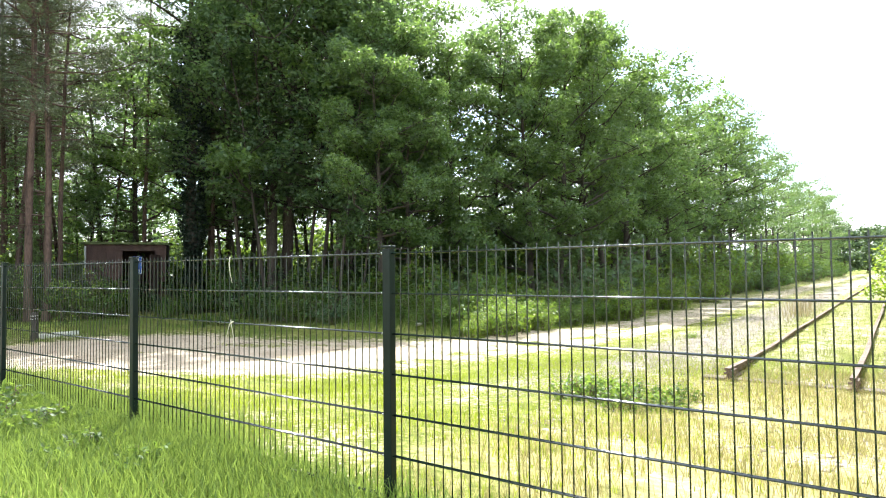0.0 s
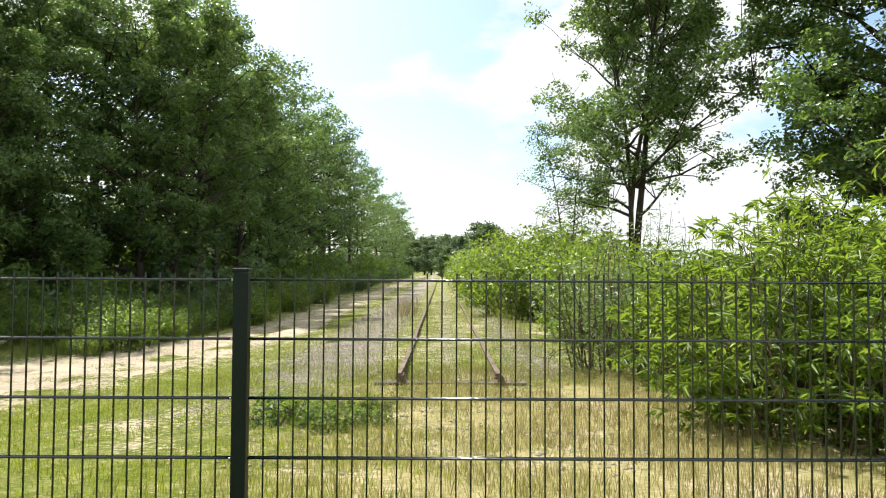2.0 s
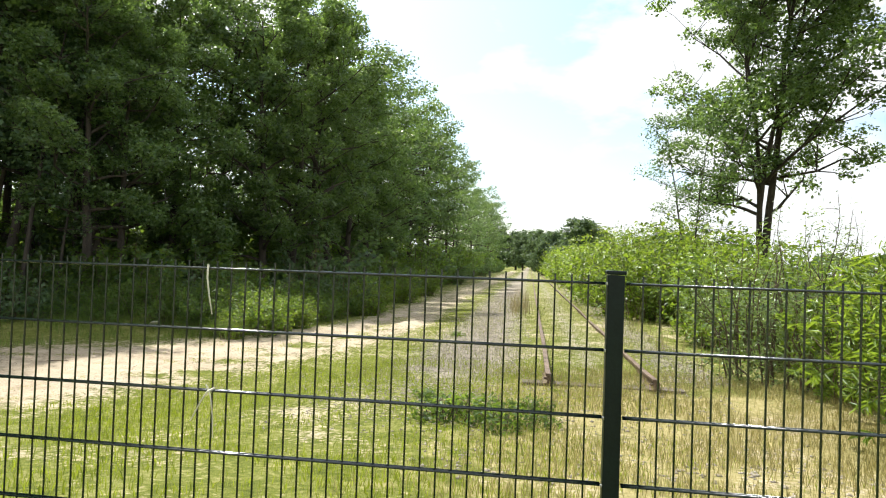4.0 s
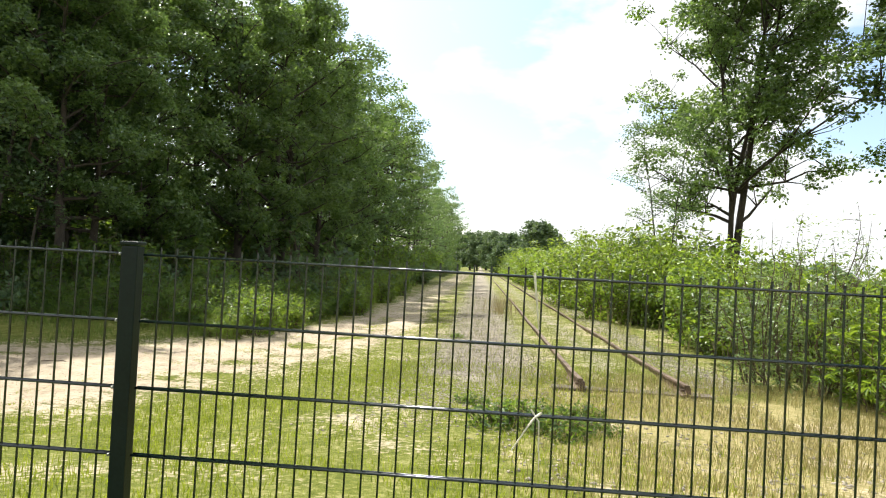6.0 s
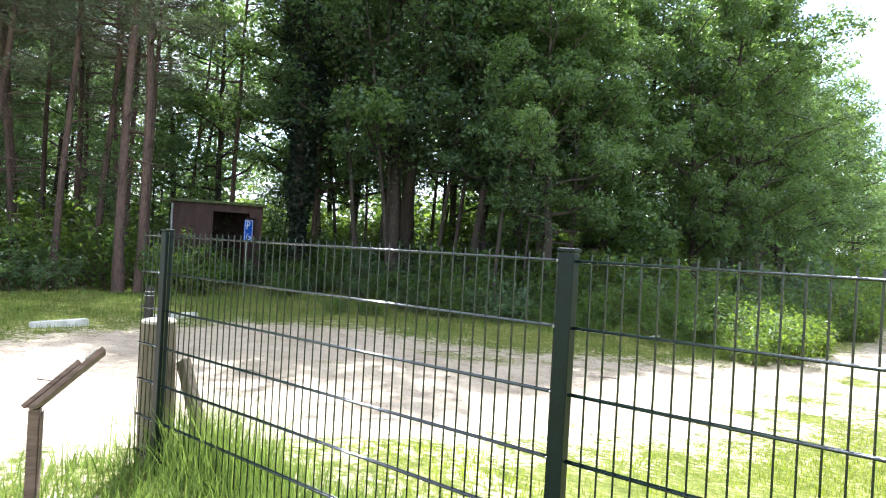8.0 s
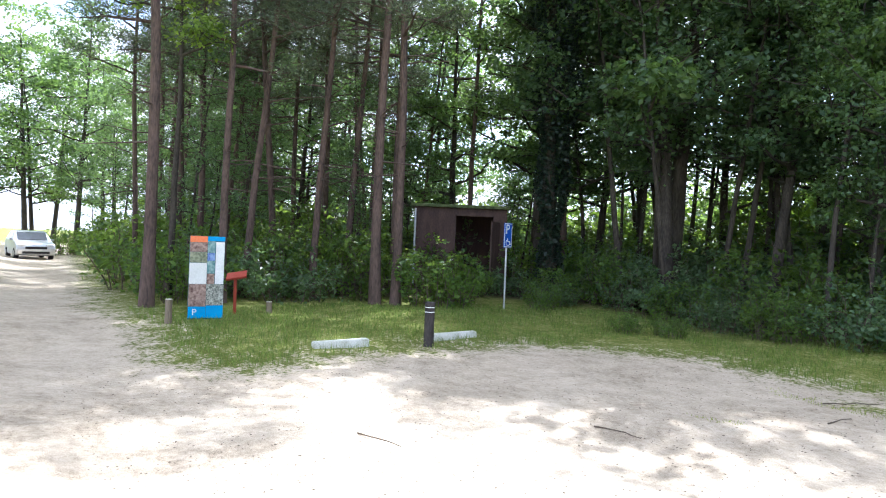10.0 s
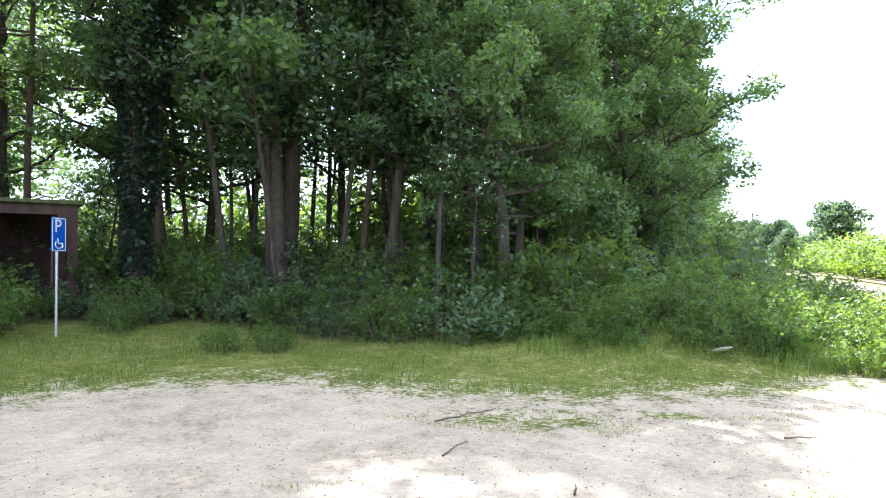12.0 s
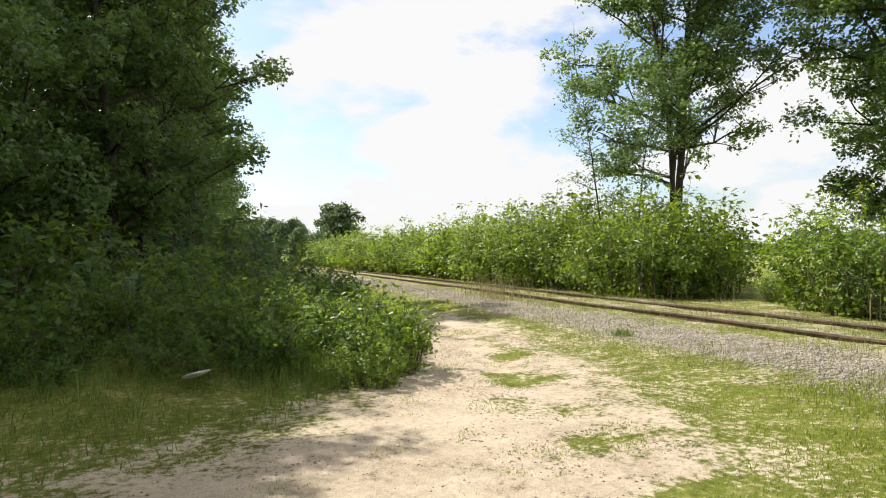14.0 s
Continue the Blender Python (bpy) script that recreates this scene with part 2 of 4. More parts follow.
def wobble(x, y, s, k):
    return np.sin(x * s + 1.3 * k + 1.7 * np.sin(y * s * 0.7 + k)) * np.cos(y * s * 0.9 - k + 1.3 * np.sin(x * s * 0.6 + 2 * k))


def height(x, y):
    """The lie of the land: a road verge at 0 and the yard half a metre lower."""
    x, y = np.asarray(x, float), np.asarray(y, float)
    d = y + np.clip(-7.2 - x, 0, 5) * 1.0
    fall = 0.53 - 0.12 * smooth(-5, -1, x)
    h = -fall * smooth(0.1, 5.0, d)
    h = h + 0.16 * smooth(-15.5, -20, x) * smooth(-3, 1, y) + 0.06 * smooth(7.5, 12, y) * smooth(-6.5, -9, x)
    h = h + 0.35 * np.exp(-(((x + 8.7) / 2.6) ** 2 + ((y - 12.6) / 1.5) ** 2))
    h = h + 0.07 * np.exp(-((x - 0.8) / 1.7) ** 2) * smooth(7.6, 10, y)
    h = h + 0.03 * wobble(x, y, 0.8, 1) + 0.012 * wobble(x, y, 2.7, 2)
    rut = np.exp(-((x + 4.75 - 0.12 * (y - 12)) ** 2) / 0.05) + np.exp(-((x + 3.5 - 0.05 * (y - 12)) ** 2) / 0.05)
    return h - 0.03 * rut * (y > 9) * (y < 60)


def ground_z(x, y):
    return float(height(x, y))


def fast_mesh(name, verts, polys):
    """A mesh from arrays; polys is an (n, k) array of corners."""
    me = bpy.data.meshes.new(name)
    verts, polys = np.asarray(verts, np.float32), np.asarray(polys, np.int32)
    k = polys.shape[1]
    me.vertices.add(len(verts))
    me.vertices.foreach_set("co", verts.ravel())
    me.loops.add(polys.size)
    me.loops.foreach_set("vertex_index", polys.ravel())
    me.polygons.add(len(polys))
    me.polygons.foreach_set("loop_start", np.arange(0, polys.size, k, dtype=np.int32))
    me.update(calc_edges=True)
    return me


def axis(lo, hi, step, far):
    inner = np.arange(lo, hi + step / 2, step)
    out, s, v = [], step, 0.0
    while v < far:
        s *= 1.18
        v += s
        out.append(v)
    out = np.array(out)
    return np.concatenate([(lo - out)[::-1], inner, hi + out])


gx, gy = axis(-24, 7, 0.14, 2200), axis(-3, 26, 0.14, 2200)
XX, YY = np.meshgrid(gx, gy)
ZZ = height(XX, YY)
nx, ny = len(gx), len(gy)
idx = np.arange(nx * ny).reshape(ny, nx)
quads = np.stack([idx[:-1, :-1], idx[:-1, 1:], idx[1:, 1:], idx[1:, :-1]], -1).reshape(-1, 4)
gm = fast_mesh("ground", np.stack([XX, YY, ZZ], -1).reshape(-1, 3), quads)


def put_attribute(me, name, values):
    at = me.attributes.new(name, "FLOAT", "POINT")
    at.data.foreach_set("value", np.asarray(values, np.float32).ravel())


sand_d = polygon_distance(XX, YY, SAND)
centre = 0.8 * np.exp(-((XX - np.minimum(-5.55 + 0.5 * (YY - 9.9), -4.2)) ** 2) / 0.09) * smooth(8.2, 9.5, YY) + 0.3 * smooth(15, 22, YY)
MOSS = ((-9.95, 6.9, 0.75), (-10.7, 6.75, 0.5), (-7.96, 5.75, 0.3), (-6.4, 8.0, 0.5), (-5.5, 8.35, 0.45), (-7.3, 7.5, 0.3), (-5.3, 9.4, 0.5), (-4.9, 10.7, 0.5), (-11.2, 4.7, 0.3),
        (-6.0, 6.9, 0.4), (-5.2, 7.2, 0.35), (-8.9, 7.6, 0.3), (-6.9, 6.3, 0.25), (-4.4, 12.2, 0.5), (-5.54, 9.83, 0.30), (-6.55, 8.07, 0.22), (-5.53, 8.40, 0.22), (-5.04, 11.09, 0.30), (-5.61, 7.32, 0.30))


def moss_at(x, y):
    """Low patches of moss and grass in the sand."""
    return sum(np.exp(-(((x - mx) / mr) ** 2 + ((y - my) / (mr * 0.6)) ** 2)) for mx, my, mr in MOSS)


put_attribute(gm, "sand", np.clip(np.where(sand_d > 0, sand_d, sand_d * 0.5), -2, 2) - 0.8 * centre - 1.25 * np.minimum(moss_at(XX, YY), 1))
gravel = np.maximum(np.maximum(np.minimum(XX + 2.45, -0.25 - XX), np.minimum(XX - 1.75, 3.0 - XX) - 0.25), np.minimum(XX - 0.1, 1.5 - XX) - 0.35) - 2 * (1 - smooth(5.5, 8.5, YY))
put_attribute(gm, "gravel", np.clip(gravel, -2, 2))
put_attribute(gm, "dry", smooth(-2.4, 0.9, XX) * (1 - smooth(3, 6, XX)) * smooth(-0.5, 1.5, YY) * (1 - 0.85 * smooth(6, 9, YY)) + 0.2 * smooth(-3.4, -2.4, XX) * (1 - smooth(3, 6, XX)) * smooth(9, 14, YY))
put_attribute(gm, "thin", smooth(-8.5, -6.5, XX))
put_attribute(gm, "woods", smooth(0.3, 2.5, polygon_distance(XX, YY, ((-7.0, 200), (-7.0, 20), (-8.5, 13.5), (-13, 10.2), (-16.5, 9.8), (-19, 10.5), (-22, 9), (-22, 2.5), (-60, 3.4), (-120, 6), (-120, 200)))))
gm.polygons.foreach_set("use_smooth", np.ones(len(gm.polygons), bool))


def ground_material():
    m = bpy.data.materials.new("ground")
    m.use_nodes = True
    n, l = m.node_tree.nodes, m.node_tree.links
    b = n["Principled BSDF"]
    geo = n.new("ShaderNodeNewGeometry")

    def noise_at(scale, detail=5, rough=0.6):
        t = n.new("ShaderNodeTexNoise")
        t.inputs["Scale"].default_value, t.inputs["Detail"].default_value, t.inputs["Roughness"].default_value = scale, detail, rough
        l.new(geo.outputs["Position"], t.inputs["Vector"])
        return t.outputs["Fac"]

    def ramp(v, *stops):
        r = n.new("ShaderNodeValToRGB")
        els = r.color_ramp.elements
        while len(els) < len(stops):
            els.new(0.5)
        for e, (p, c) in zip(els, stops):
            e.position, e.color = p, rgba(c)
        l.new(v, r.inputs[0])
        return r.outputs[0]

    def calc(op, a, bb, cc=None):
        k = n.new("ShaderNodeMath")
        k.operation = op
        for i, v in enumerate((a, bb, cc)):
            if v is None:
                continue
            if isinstance(v, (int, float)):
                k.inputs[i].default_value = v
            else:
                l.new(v, k.inputs[i])
        return k.outputs[0]

    def attr(name):
        a = n.new("ShaderNodeAttribute")
        a.attribute_name = name
        return a.outputs["Fac"]

    def step(v, lo, hi):
        k = n.new("ShaderNodeMapRange")
        k.inputs["From Min"].default_value, k.inputs["From Max"].default_value = lo, hi
        l.new(v, k.inputs["Value"])
        return k.outputs[0]

    def mix(f, a, bb):
        k = n.new("ShaderNodeMix")
        k.data_type = "RGBA"
        l.new(f, k.inputs["Factor"])
        l.new(a, k.inputs["A"])
        l.new(bb, k.inputs["B"])
        return k.outputs["Result"]

    big, mid, fine, grit = noise_at(0.7), noise_at(3.2), noise_at(17), noise_at(90, 3)
    green = ramp(calc("MULTIPLY_ADD", fine, 0.4, calc("MULTIPLY_ADD", grit, 0.3, calc("MULTIPLY", mid, 0.3))), (0.36, (0.06, 0.08, 0.014)), (0.5, (0.16, 0.18, 0.034)), (0.63, (0.37, 0.34, 0.15)))
    straw = ramp(calc("MULTIPLY_ADD", fine, 0.6, calc("MULTIPLY", mid, 0.4)), (0.3, (0.19, 0.18, 0.07)), (0.5, (0.36, 0.31, 0.14)), (0.72, (0.52, 0.44, 0.24)))
    sand = ramp(calc("MULTIPLY_ADD", grit, 0.3, calc("MULTIPLY_ADD", fine, 0.25, calc("MULTIPLY_ADD", mid, 0.25, calc("MULTIPLY", big, 0.2)))), (0.37, (0.2, 0.155, 0.105)), (0.46, (0.43, 0.35, 0.255)), (0.6, (0.63, 0.53, 0.405)))
    stone = ramp(calc("MULTIPLY_ADD", grit, 0.7, calc("MULTIPLY", fine, 0.3)), (0.36, (0.13, 0.11, 0.085)), (0.5, (0.33, 0.29, 0.23)), (0.66, (0.5, 0.44, 0.36)))
    litter = ramp(calc("MULTIPLY_ADD", grit, 0.5, calc("MULTIPLY", mid, 0.5)), (0.35, (0.03, 0.03, 0.015)), (0.55, (0.085, 0.07, 0.04)), (0.7, (0.16, 0.12, 0.075)))
    ragged = calc("ADD", calc("MULTIPLY", calc("SUBTRACT", mid, 0.5), 2.2), calc("MULTIPLY_ADD", calc("SUBTRACT", fine, 0.5), 2.6, calc("MULTIPLY", calc("SUBTRACT", grit, 0.5), 1.3)))
    dry_f = step(calc("ADD", calc("SUBTRACT", attr("dry"), 0.55), calc("MULTIPLY", calc("SUBTRACT", mid, 0.5), 1.8)), -0.25, 0.35)
    sand_f = step(calc("ADD", attr("sand"), ragged), -0.22, 0.28)
    bare_f = step(calc("ADD", calc("SUBTRACT", big, 0.555), calc("MULTIPLY", calc("SUBTRACT", fine, 0.5), 0.7)), 0.0, 0.12)
    gravel_f = step(calc("ADD", calc("SUBTRACT", attr("gravel"), 0.25), calc("MULTIPLY", ragged, 0.9)), -0.15, 0.3)
    col = mix(dry_f, green, straw)
    col = mix(calc("MULTIPLY", bare_f, calc("MULTIPLY", attr("thin"), 0.8)), col, sand)
    col = mix(attr("woods"), col, litter)
    col = mix(gravel_f, col, stone)
    col = mix(sand_f, col, sand)
    l.new(col, b.inputs["Base Color"])
    bp = n.new("ShaderNodeBump")
    bp.inputs["Strength"].default_value, bp.inputs["Distance"].default_value = 0.9, 0.045
    l.new(calc("MULTIPLY_ADD", fine, 0.7, calc("MULTIPLY", grit, 0.5)), bp.inputs["Height"])
    l.new(bp.outputs[0], b.inputs["Normal"])
    b.inputs["Roughness"].default_value = 0.95
    b.inputs["Specular IOR Level"].default_value = 0.1
    return m


gm.materials.append(ground_material())
tagged(new("ground", gm), "sandy yard and track between green and dry grass", "ground", kind="structure")


# ---- builders ----
def part(name, me, material, parent=None, label="", at=None):
    if isinstance(me, bmesh.types.BMesh):
        bm, me = me, bpy.data.meshes.new(name)
        bm.to_mesh(me)
        bm.free()
    if material is not None and not len(me.materials):
        me.materials.append(material)
    ob = new(name, me)
    if at is not None:
        ob.matrix_basis = at
    if parent is not None:
        ob.parent = parent
    return tagged(ob, label) if label else ob


def thing(name, at, label, category, group="", kind=""):
    ob = new(name)
    ob.empty_display_size = 0.2
    ob.matrix_basis = at
    return tagged(ob, label, category, group, kind)


def box(sx, sy, sz, at=None, bevel=0.006):
    bm = bmesh.new()
    bmesh.ops.create_cube(bm, size=1, matrix=(at or Matrix()) @ Matrix.Diagonal((sx, sy, sz, 1)))
    if bevel:
        bmesh.ops.bevel(bm, geom=bm.edges[:], offset=bevel, segments=2, affect="EDGES", profile=0.6)
    return bm


def join(*bms):
    out = bms[0]
    for b in bms[1:]:
        me = bpy.data.meshes.new("tmp")
        b.to_mesh(me)
        b.free()
        out.from_mesh(me)
        bpy.data.meshes.remove(me)
    return out


def rod(r, length, sides=8, bevel=0.0, r2=None):
    bm = bmesh.new()
    bmesh.ops.create_cone(bm, cap_ends=True, segments=sides, radius1=r, radius2=r if r2 is None else r2, depth=length, matrix=pose(0, 0, length / 2))
    if bevel:
        ends = [e for e in bm.edges if abs(e.verts[0].co.z - e.verts[1].co.z) < 1e-5]
        bmesh.ops.bevel(bm, geom=ends, offset=bevel, segments=2, affect="EDGES")
    return bm


class Tubes:
    """Collects tapered bent tubes into one mesh."""

    def __init__(self):
        self.v, self.f, self.n = [], [], 0

    def add(self, pts, radii, sides=7):
        pts = np.asarray(pts, float)
        k = len(pts)
        tang = np.gradient(pts, axis=0)
        tang /= np.linalg.norm(tang, axis=1)[:, None] + 1e-9
        ref = np.where(np.abs(tang[:, 2:3]) > 0.9, np.array([[1.0, 0, 0]]), np.array([[0, 0, 1.0]]))
        u = np.cross(tang, ref)
        u /= np.linalg.norm(u, axis=1)[:, None] + 1e-9
        w = np.cross(tang, u)
        a = np.linspace(0, 2 * np.pi, sides, endpoint=False)
        r = np.asarray(radii, float)[:, None, None]
        ring = pts[:, None, :] + r * (np.cos(a)[None, :, None] * u[:, None, :] + np.sin(a)[None, :, None] * w[:, None, :])
        i = np.arange(k * sides).reshape(k, sides) + self.n
        self.v.append(ring.reshape(-1, 3))
        self.f.append(np.stack([i[:-1], np.roll(i[:-1], -1, 1), np.roll(i[1:], -1, 1), i[1:]], -1).reshape(-1, 4))
        self.n += k * sides

    def mesh(self, name):
        me = fast_mesh(name, np.concatenate(self.v), np.concatenate(self.f))
        me.polygons.foreach_set("use_smooth", np.ones(len(me.polygons), bool))
        return me


def leaves(name, rng, pts, length, width, droop=0.0, up=0.5, full=False, spread=0.35, out=None, way=None):
    """Folded leaves at the given points: two faces each, or four with rounder sides."""
    n = len(pts)
    d = rng.normal(size=(n, 3))
    d[:, 2] = d[:, 2] * 0.6 - droop
    d /= np.linalg.norm(d, axis=1)[:, None]
    nor = rng.normal(size=(n, 3)) * (1 - up) + np.array([0, 0, up])
    if out is not None:
        nor, d = rng.normal(size=(n, 3)) * 0.38 + out * 0.75 + np.array([0, 0, 0.35]), d + out * 0.5
        d /= np.linalg.norm(d, axis=1)[:, None]
    if way is not None:
        d = way + rng.normal(size=(n, 3)) * 0.2
        d /= np.linalg.norm(d, axis=1)[:, None]
    side = np.cross(d, nor)
    side /= np.linalg.norm(side, axis=1)[:, None] + 1e-9
    nor = np.cross(side, d)
    L = (length * (1 + spread * rng.uniform(-1, 1, n)))[:, None]
    W = L * width * 0.5
    base, tip = pts - d * L * 0.5, pts + d * L * 0.5
    lift = nor * W * 0.35
    if not full:
        left, right = pts + side * W + lift - d * L * 0.08, pts - side * W + lift - d * L * 0.08
        v = np.stack([base, right, tip, left], 1).reshape(-1, 3)
        i = np.arange(n)[:, None] * 4
        f = np.concatenate([i + np.array([[0, 1, 2]]), i + np.array([[0, 2, 3]])])
    else:
        tip = tip - nor * L * 0.12
        l1, r1 = base + d * L * 0.3 + side * W + lift, base + d * L * 0.3 - side * W + lift
        l2, r2 = base + d * L * 0.68 + side * W * 0.75 + lift, base + d * L * 0.68 - side * W * 0.75 + lift
        v = np.stack([base, r1, r2, tip, l2, l1], 1).reshape(-1, 3)
        i = np.arange(n)[:, None] * 6
        f = np.concatenate([i + np.array([[0, 1, 2, 3]]), i + np.array([[0, 3, 4, 5]])])
    return fast_mesh(name, v, f)


def bend(rng, a, b, k, sway):
    """A line from a to b that wanders."""
    t = np.linspace(0, 1, k)[:, None]
    p = np.asarray(a) * (1 - t) + np.asarray(b) * t
    off = np.cumsum(rng.normal(size=(k, 3)) * sway, axis=0)
    return p + off * np.sin(t * np.pi * 0.5)


def make_tree(name, at, label, seed, tall, base, spread, limbs, clump_n, clump_r, leaf, leaf_mat, girth, group,
              width=0.62, droop=0.1, rise=0.75, bark="bark", stems=1, full=False, subs=3, top=0.95, dead=0, lean_by=0.05, flat=0.85, sub_up=0.6, keep=1.0):
    """A tree with a tapered trunk, limbs, twigs and a crown of separate leaves in clumps."""
    rng = np.random.default_rng(seed)
    root = thing(name, at, label, "tree", group)
    tubes, centres = Tubes(), []
    for s in range(stems):
        lean = rng.normal(size=2) * lean_by * tall + (np.array([math.cos(s * 2.6), math.sin(s * 2.6)]) * 0.11 * tall if stems > 1 else 0)
        fork = 0 if s == 0 else tall * 0.27
        trunk = bend(rng, (0, 0, -0.3), (lean[0], lean[1], tall * top), 12, 0.05 * tall / 12)
        if s:
            trunk[:, :2] *= np.clip((trunk[:, 2:3] - fork) / (tall * 0.4), 0, 1)
        rad = girth * (1 - 0.88 * np.linspace(0, 1, 12)) * (1 if s == 0 else 0.75)
        rad[0] *= 1.35
        tubes.add(trunk, rad, 9)
        for k in range(limbs):
            f = base + (top - base) * ((k + rng.uniform(0, 0.8)) / limbs)
            f = min(f, 0.97)
            j = f / top * 11
            i0 = int(min(j, 10))
            p0 = trunk[i0] + (trunk[i0 + 1] - trunk[i0]) * (j - i0)
            g = (f - base) / (1 - base)
            reach = spread * (0.35 + 0.65 * math.sin(math.pi * min(1, 0.25 + 0.72 * g))) * rng.uniform(0.65, 1.15)
            az = k * 2.4 + s * 1.1 + rng.uniform(-0.5, 0.5)
            el = rise * rng.uniform(0.3, 1.0) * (0.5 + 0.8 * g)
            p1 = p0 + np.array([math.cos(az) * math.cos(el), math.sin(az) * math.cos(el), math.sin(el)]) * reach
            limb = bend(rng, p0, p1, 6, 0.05 * reach)
            r0 = max(0.018, girth * 0.42 * (1 - 0.75 * g))
            tubes.add(limb, np.linspace(r0, 0.01, 6), 5)
            centres += [limb[-1], limb[-2], limb[-3] + rng.normal(size=3) * 0.2]
            for q in range(subs):
                o = limb[rng.integers(2, 5)]
                v = rng.normal(size=3)
                v[2] = abs(v[2]) * sub_up
                e = o + v / np.linalg.norm(v) * reach * rng.uniform(0.3, 0.6)
                tw = bend(rng, o, e, 4, 0.03 * reach)
                tubes.add(tw, np.linspace(r0 * 0.4, 0.006, 4), 4)
                centres += [tw[-1], tw[-2]]
        centres.append(trunk[-1])
        for k in range(dead):
            j = rng.uniform(2.0, 6.0)
            p0 = trunk[int(j)] + (trunk[int(j) + 1] - trunk[int(j)]) * (j % 1)
            az = rng.uniform(0, 6.28)
            p1 = p0 + np.array([math.cos(az), math.sin(az), rng.uniform(-0.15, 0.4)]) * rng.uniform(0.5, 1.6)
            tubes.add(bend(rng, p0, p1, 4, 0.06), np.linspace(0.022, 0.005, 4), 4)
    c = np.array(centres)
    c = c[rng.uniform(0, 1, len(c)) < keep]
    size = clump_r * rng.uniform(0.6, 1.25, len(c))
    pick = np.repeat(np.arange(len(c)), np.maximum(3, (clump_n * (size / clump_r) ** 2).astype(int)))
    # each clump is a small dome: most leaves on its upper shell, facing outwards
    out = rng.normal(size=(len(pick), 3))
    out[:, 2] = np.where(out[:, 2] < 0, out[:, 2] * rng.uniform(-0.9, 0.7, len(pick)), out[:, 2])
    out /= np.linalg.norm(out, axis=1)[:, None]
    uneven = 1 + 0.22 * np.sin(out[:, 0] * 5 + pick) * np.cos(out[:, 1] * 4 + 2 * pick)
    off = out * (rng.uniform(0.12, 1, len(pick)) ** 0.45 * uneven * size[pick])[:, None] * np.array([1, 1, flat])
    part("trunk", tubes.mesh("trunk"), M[bark], root)
    part("crown", leaves("crown", rng, c[pick] + off, leaf, width, droop, full=full, out=out), M[leaf_mat], root)
    return root


def make_bush(name, at, label, seed, tall, wide, stems, per, leaf, leaf_mat, category, group, width=0.5, droop=0.1, full=False, arch=0.5, fill=0.3, twigs=5, rosette=False):
    """A bush of many arching stems with leaves along them."""
    rng = np.random.default_rng(seed)
    root = thing(name, at, label, category, group)
    tubes, pts, ways = Tubes(), [], []
    for s in range(stems):
        az, r = rng.uniform(0, 2 * math.pi), wide * math.sqrt(rng.uniform(0.02, 1))
        z = tall * (1 - 0.55 * (r / wide) ** 2) * rng.uniform(0.55, 1.08)
        a = np.array([math.cos(az) * r * 0.7, math.sin(az) * r * 0.7, -0.05])
        b = np.array([math.cos(az) * r, math.sin(az) * r, z])
        line = bend(rng, a, b, 7, 0.035 * tall)
        line[:, 2] += arch * 0.25 * tall * np.sin(np.linspace(0, 1, 7) * np.pi) * (r / wide)
        tubes.add(line, np.linspace(0.011, 0.002, 7) * (1 + tall / 4), 3)
        t = rng.uniform(0.08, 1.04, per // 4)
        j = np.clip(t * 6, 0, 5.99)
        i0 = j.astype(int)
        pts.append(line[i0] + (line[np.minimum(i0 + 1, 6)] - line[i0]) * (t * 6 - i0)[:, None] + rng.normal(size=(len(t), 3)) * 0.045)
        ways.append(rng.normal(size=(len(t), 3)) + np.array([0, 0, -0.6]))
        for q in range(twigs):
            f = (1 - (1 - fill) * rng.uniform(0, 1) ** 1.1) * 6
            i0 = int(min(f, 5.99))
            o = line[i0] + (line[i0 + 1] - line[i0]) * (f - i0)
            v = rng.normal(size=3) + np.array([b[0], b[1], 0]) / wide * 0.8
            v[2] = v[2] * 0.7 + 0.25
            e = o + v / np.linalg.norm(v) * wide * rng.uniform(0.14, 0.34)
            if q % 3 == 0:
                tubes.add(np.stack([o, (o + e) / 2 + rng.normal(size=3) * 0.02, e]), (0.006, 0.004, 0.002), 3)
            m = max(2, per // twigs)
            t = rng.uniform(0.15, 1.1, m)[:, None]
            if rosette:
                # long leaves spread round the shoot's end and hang outwards
                ring = rng.uniform(0, 2 * math.pi, m)
                fan = np.stack([np.cos(ring), np.sin(ring), rng.uniform(-0.85, 0.35, m)], -1) + (e - o) / np.linalg.norm(e - o) * 0.7
                fan /= np.linalg.norm(fan, axis=1)[:, None]
                pts.append(o + (e - o) * (0.72 + 0.3 * t) + fan * leaf * 0.5)
                ways.append(fan)
            else:
                pts.append(o + (e - o) * t + rng.normal(size=(m, 3)) * (0.03 + 0.02 * tall))
    p = np.concatenate(pts)
    p[:, 2] = np.maximum(p[:, 2], 0.02)
    tagged(part("branchwork", tubes.mesh("branchwork"), M["twig"], root), kind="stuff")
    out = p - np.array([0, 0, tall * 0.3])
    out /= np.linalg.norm(out, axis=1)[:, None] + 1e-6
    part("foliage", leaves("foliage", rng, p, leaf, width, droop, full=full, out=out * 0.7, way=np.concatenate(ways) if rosette else None), M[leaf_mat], root)
    return root


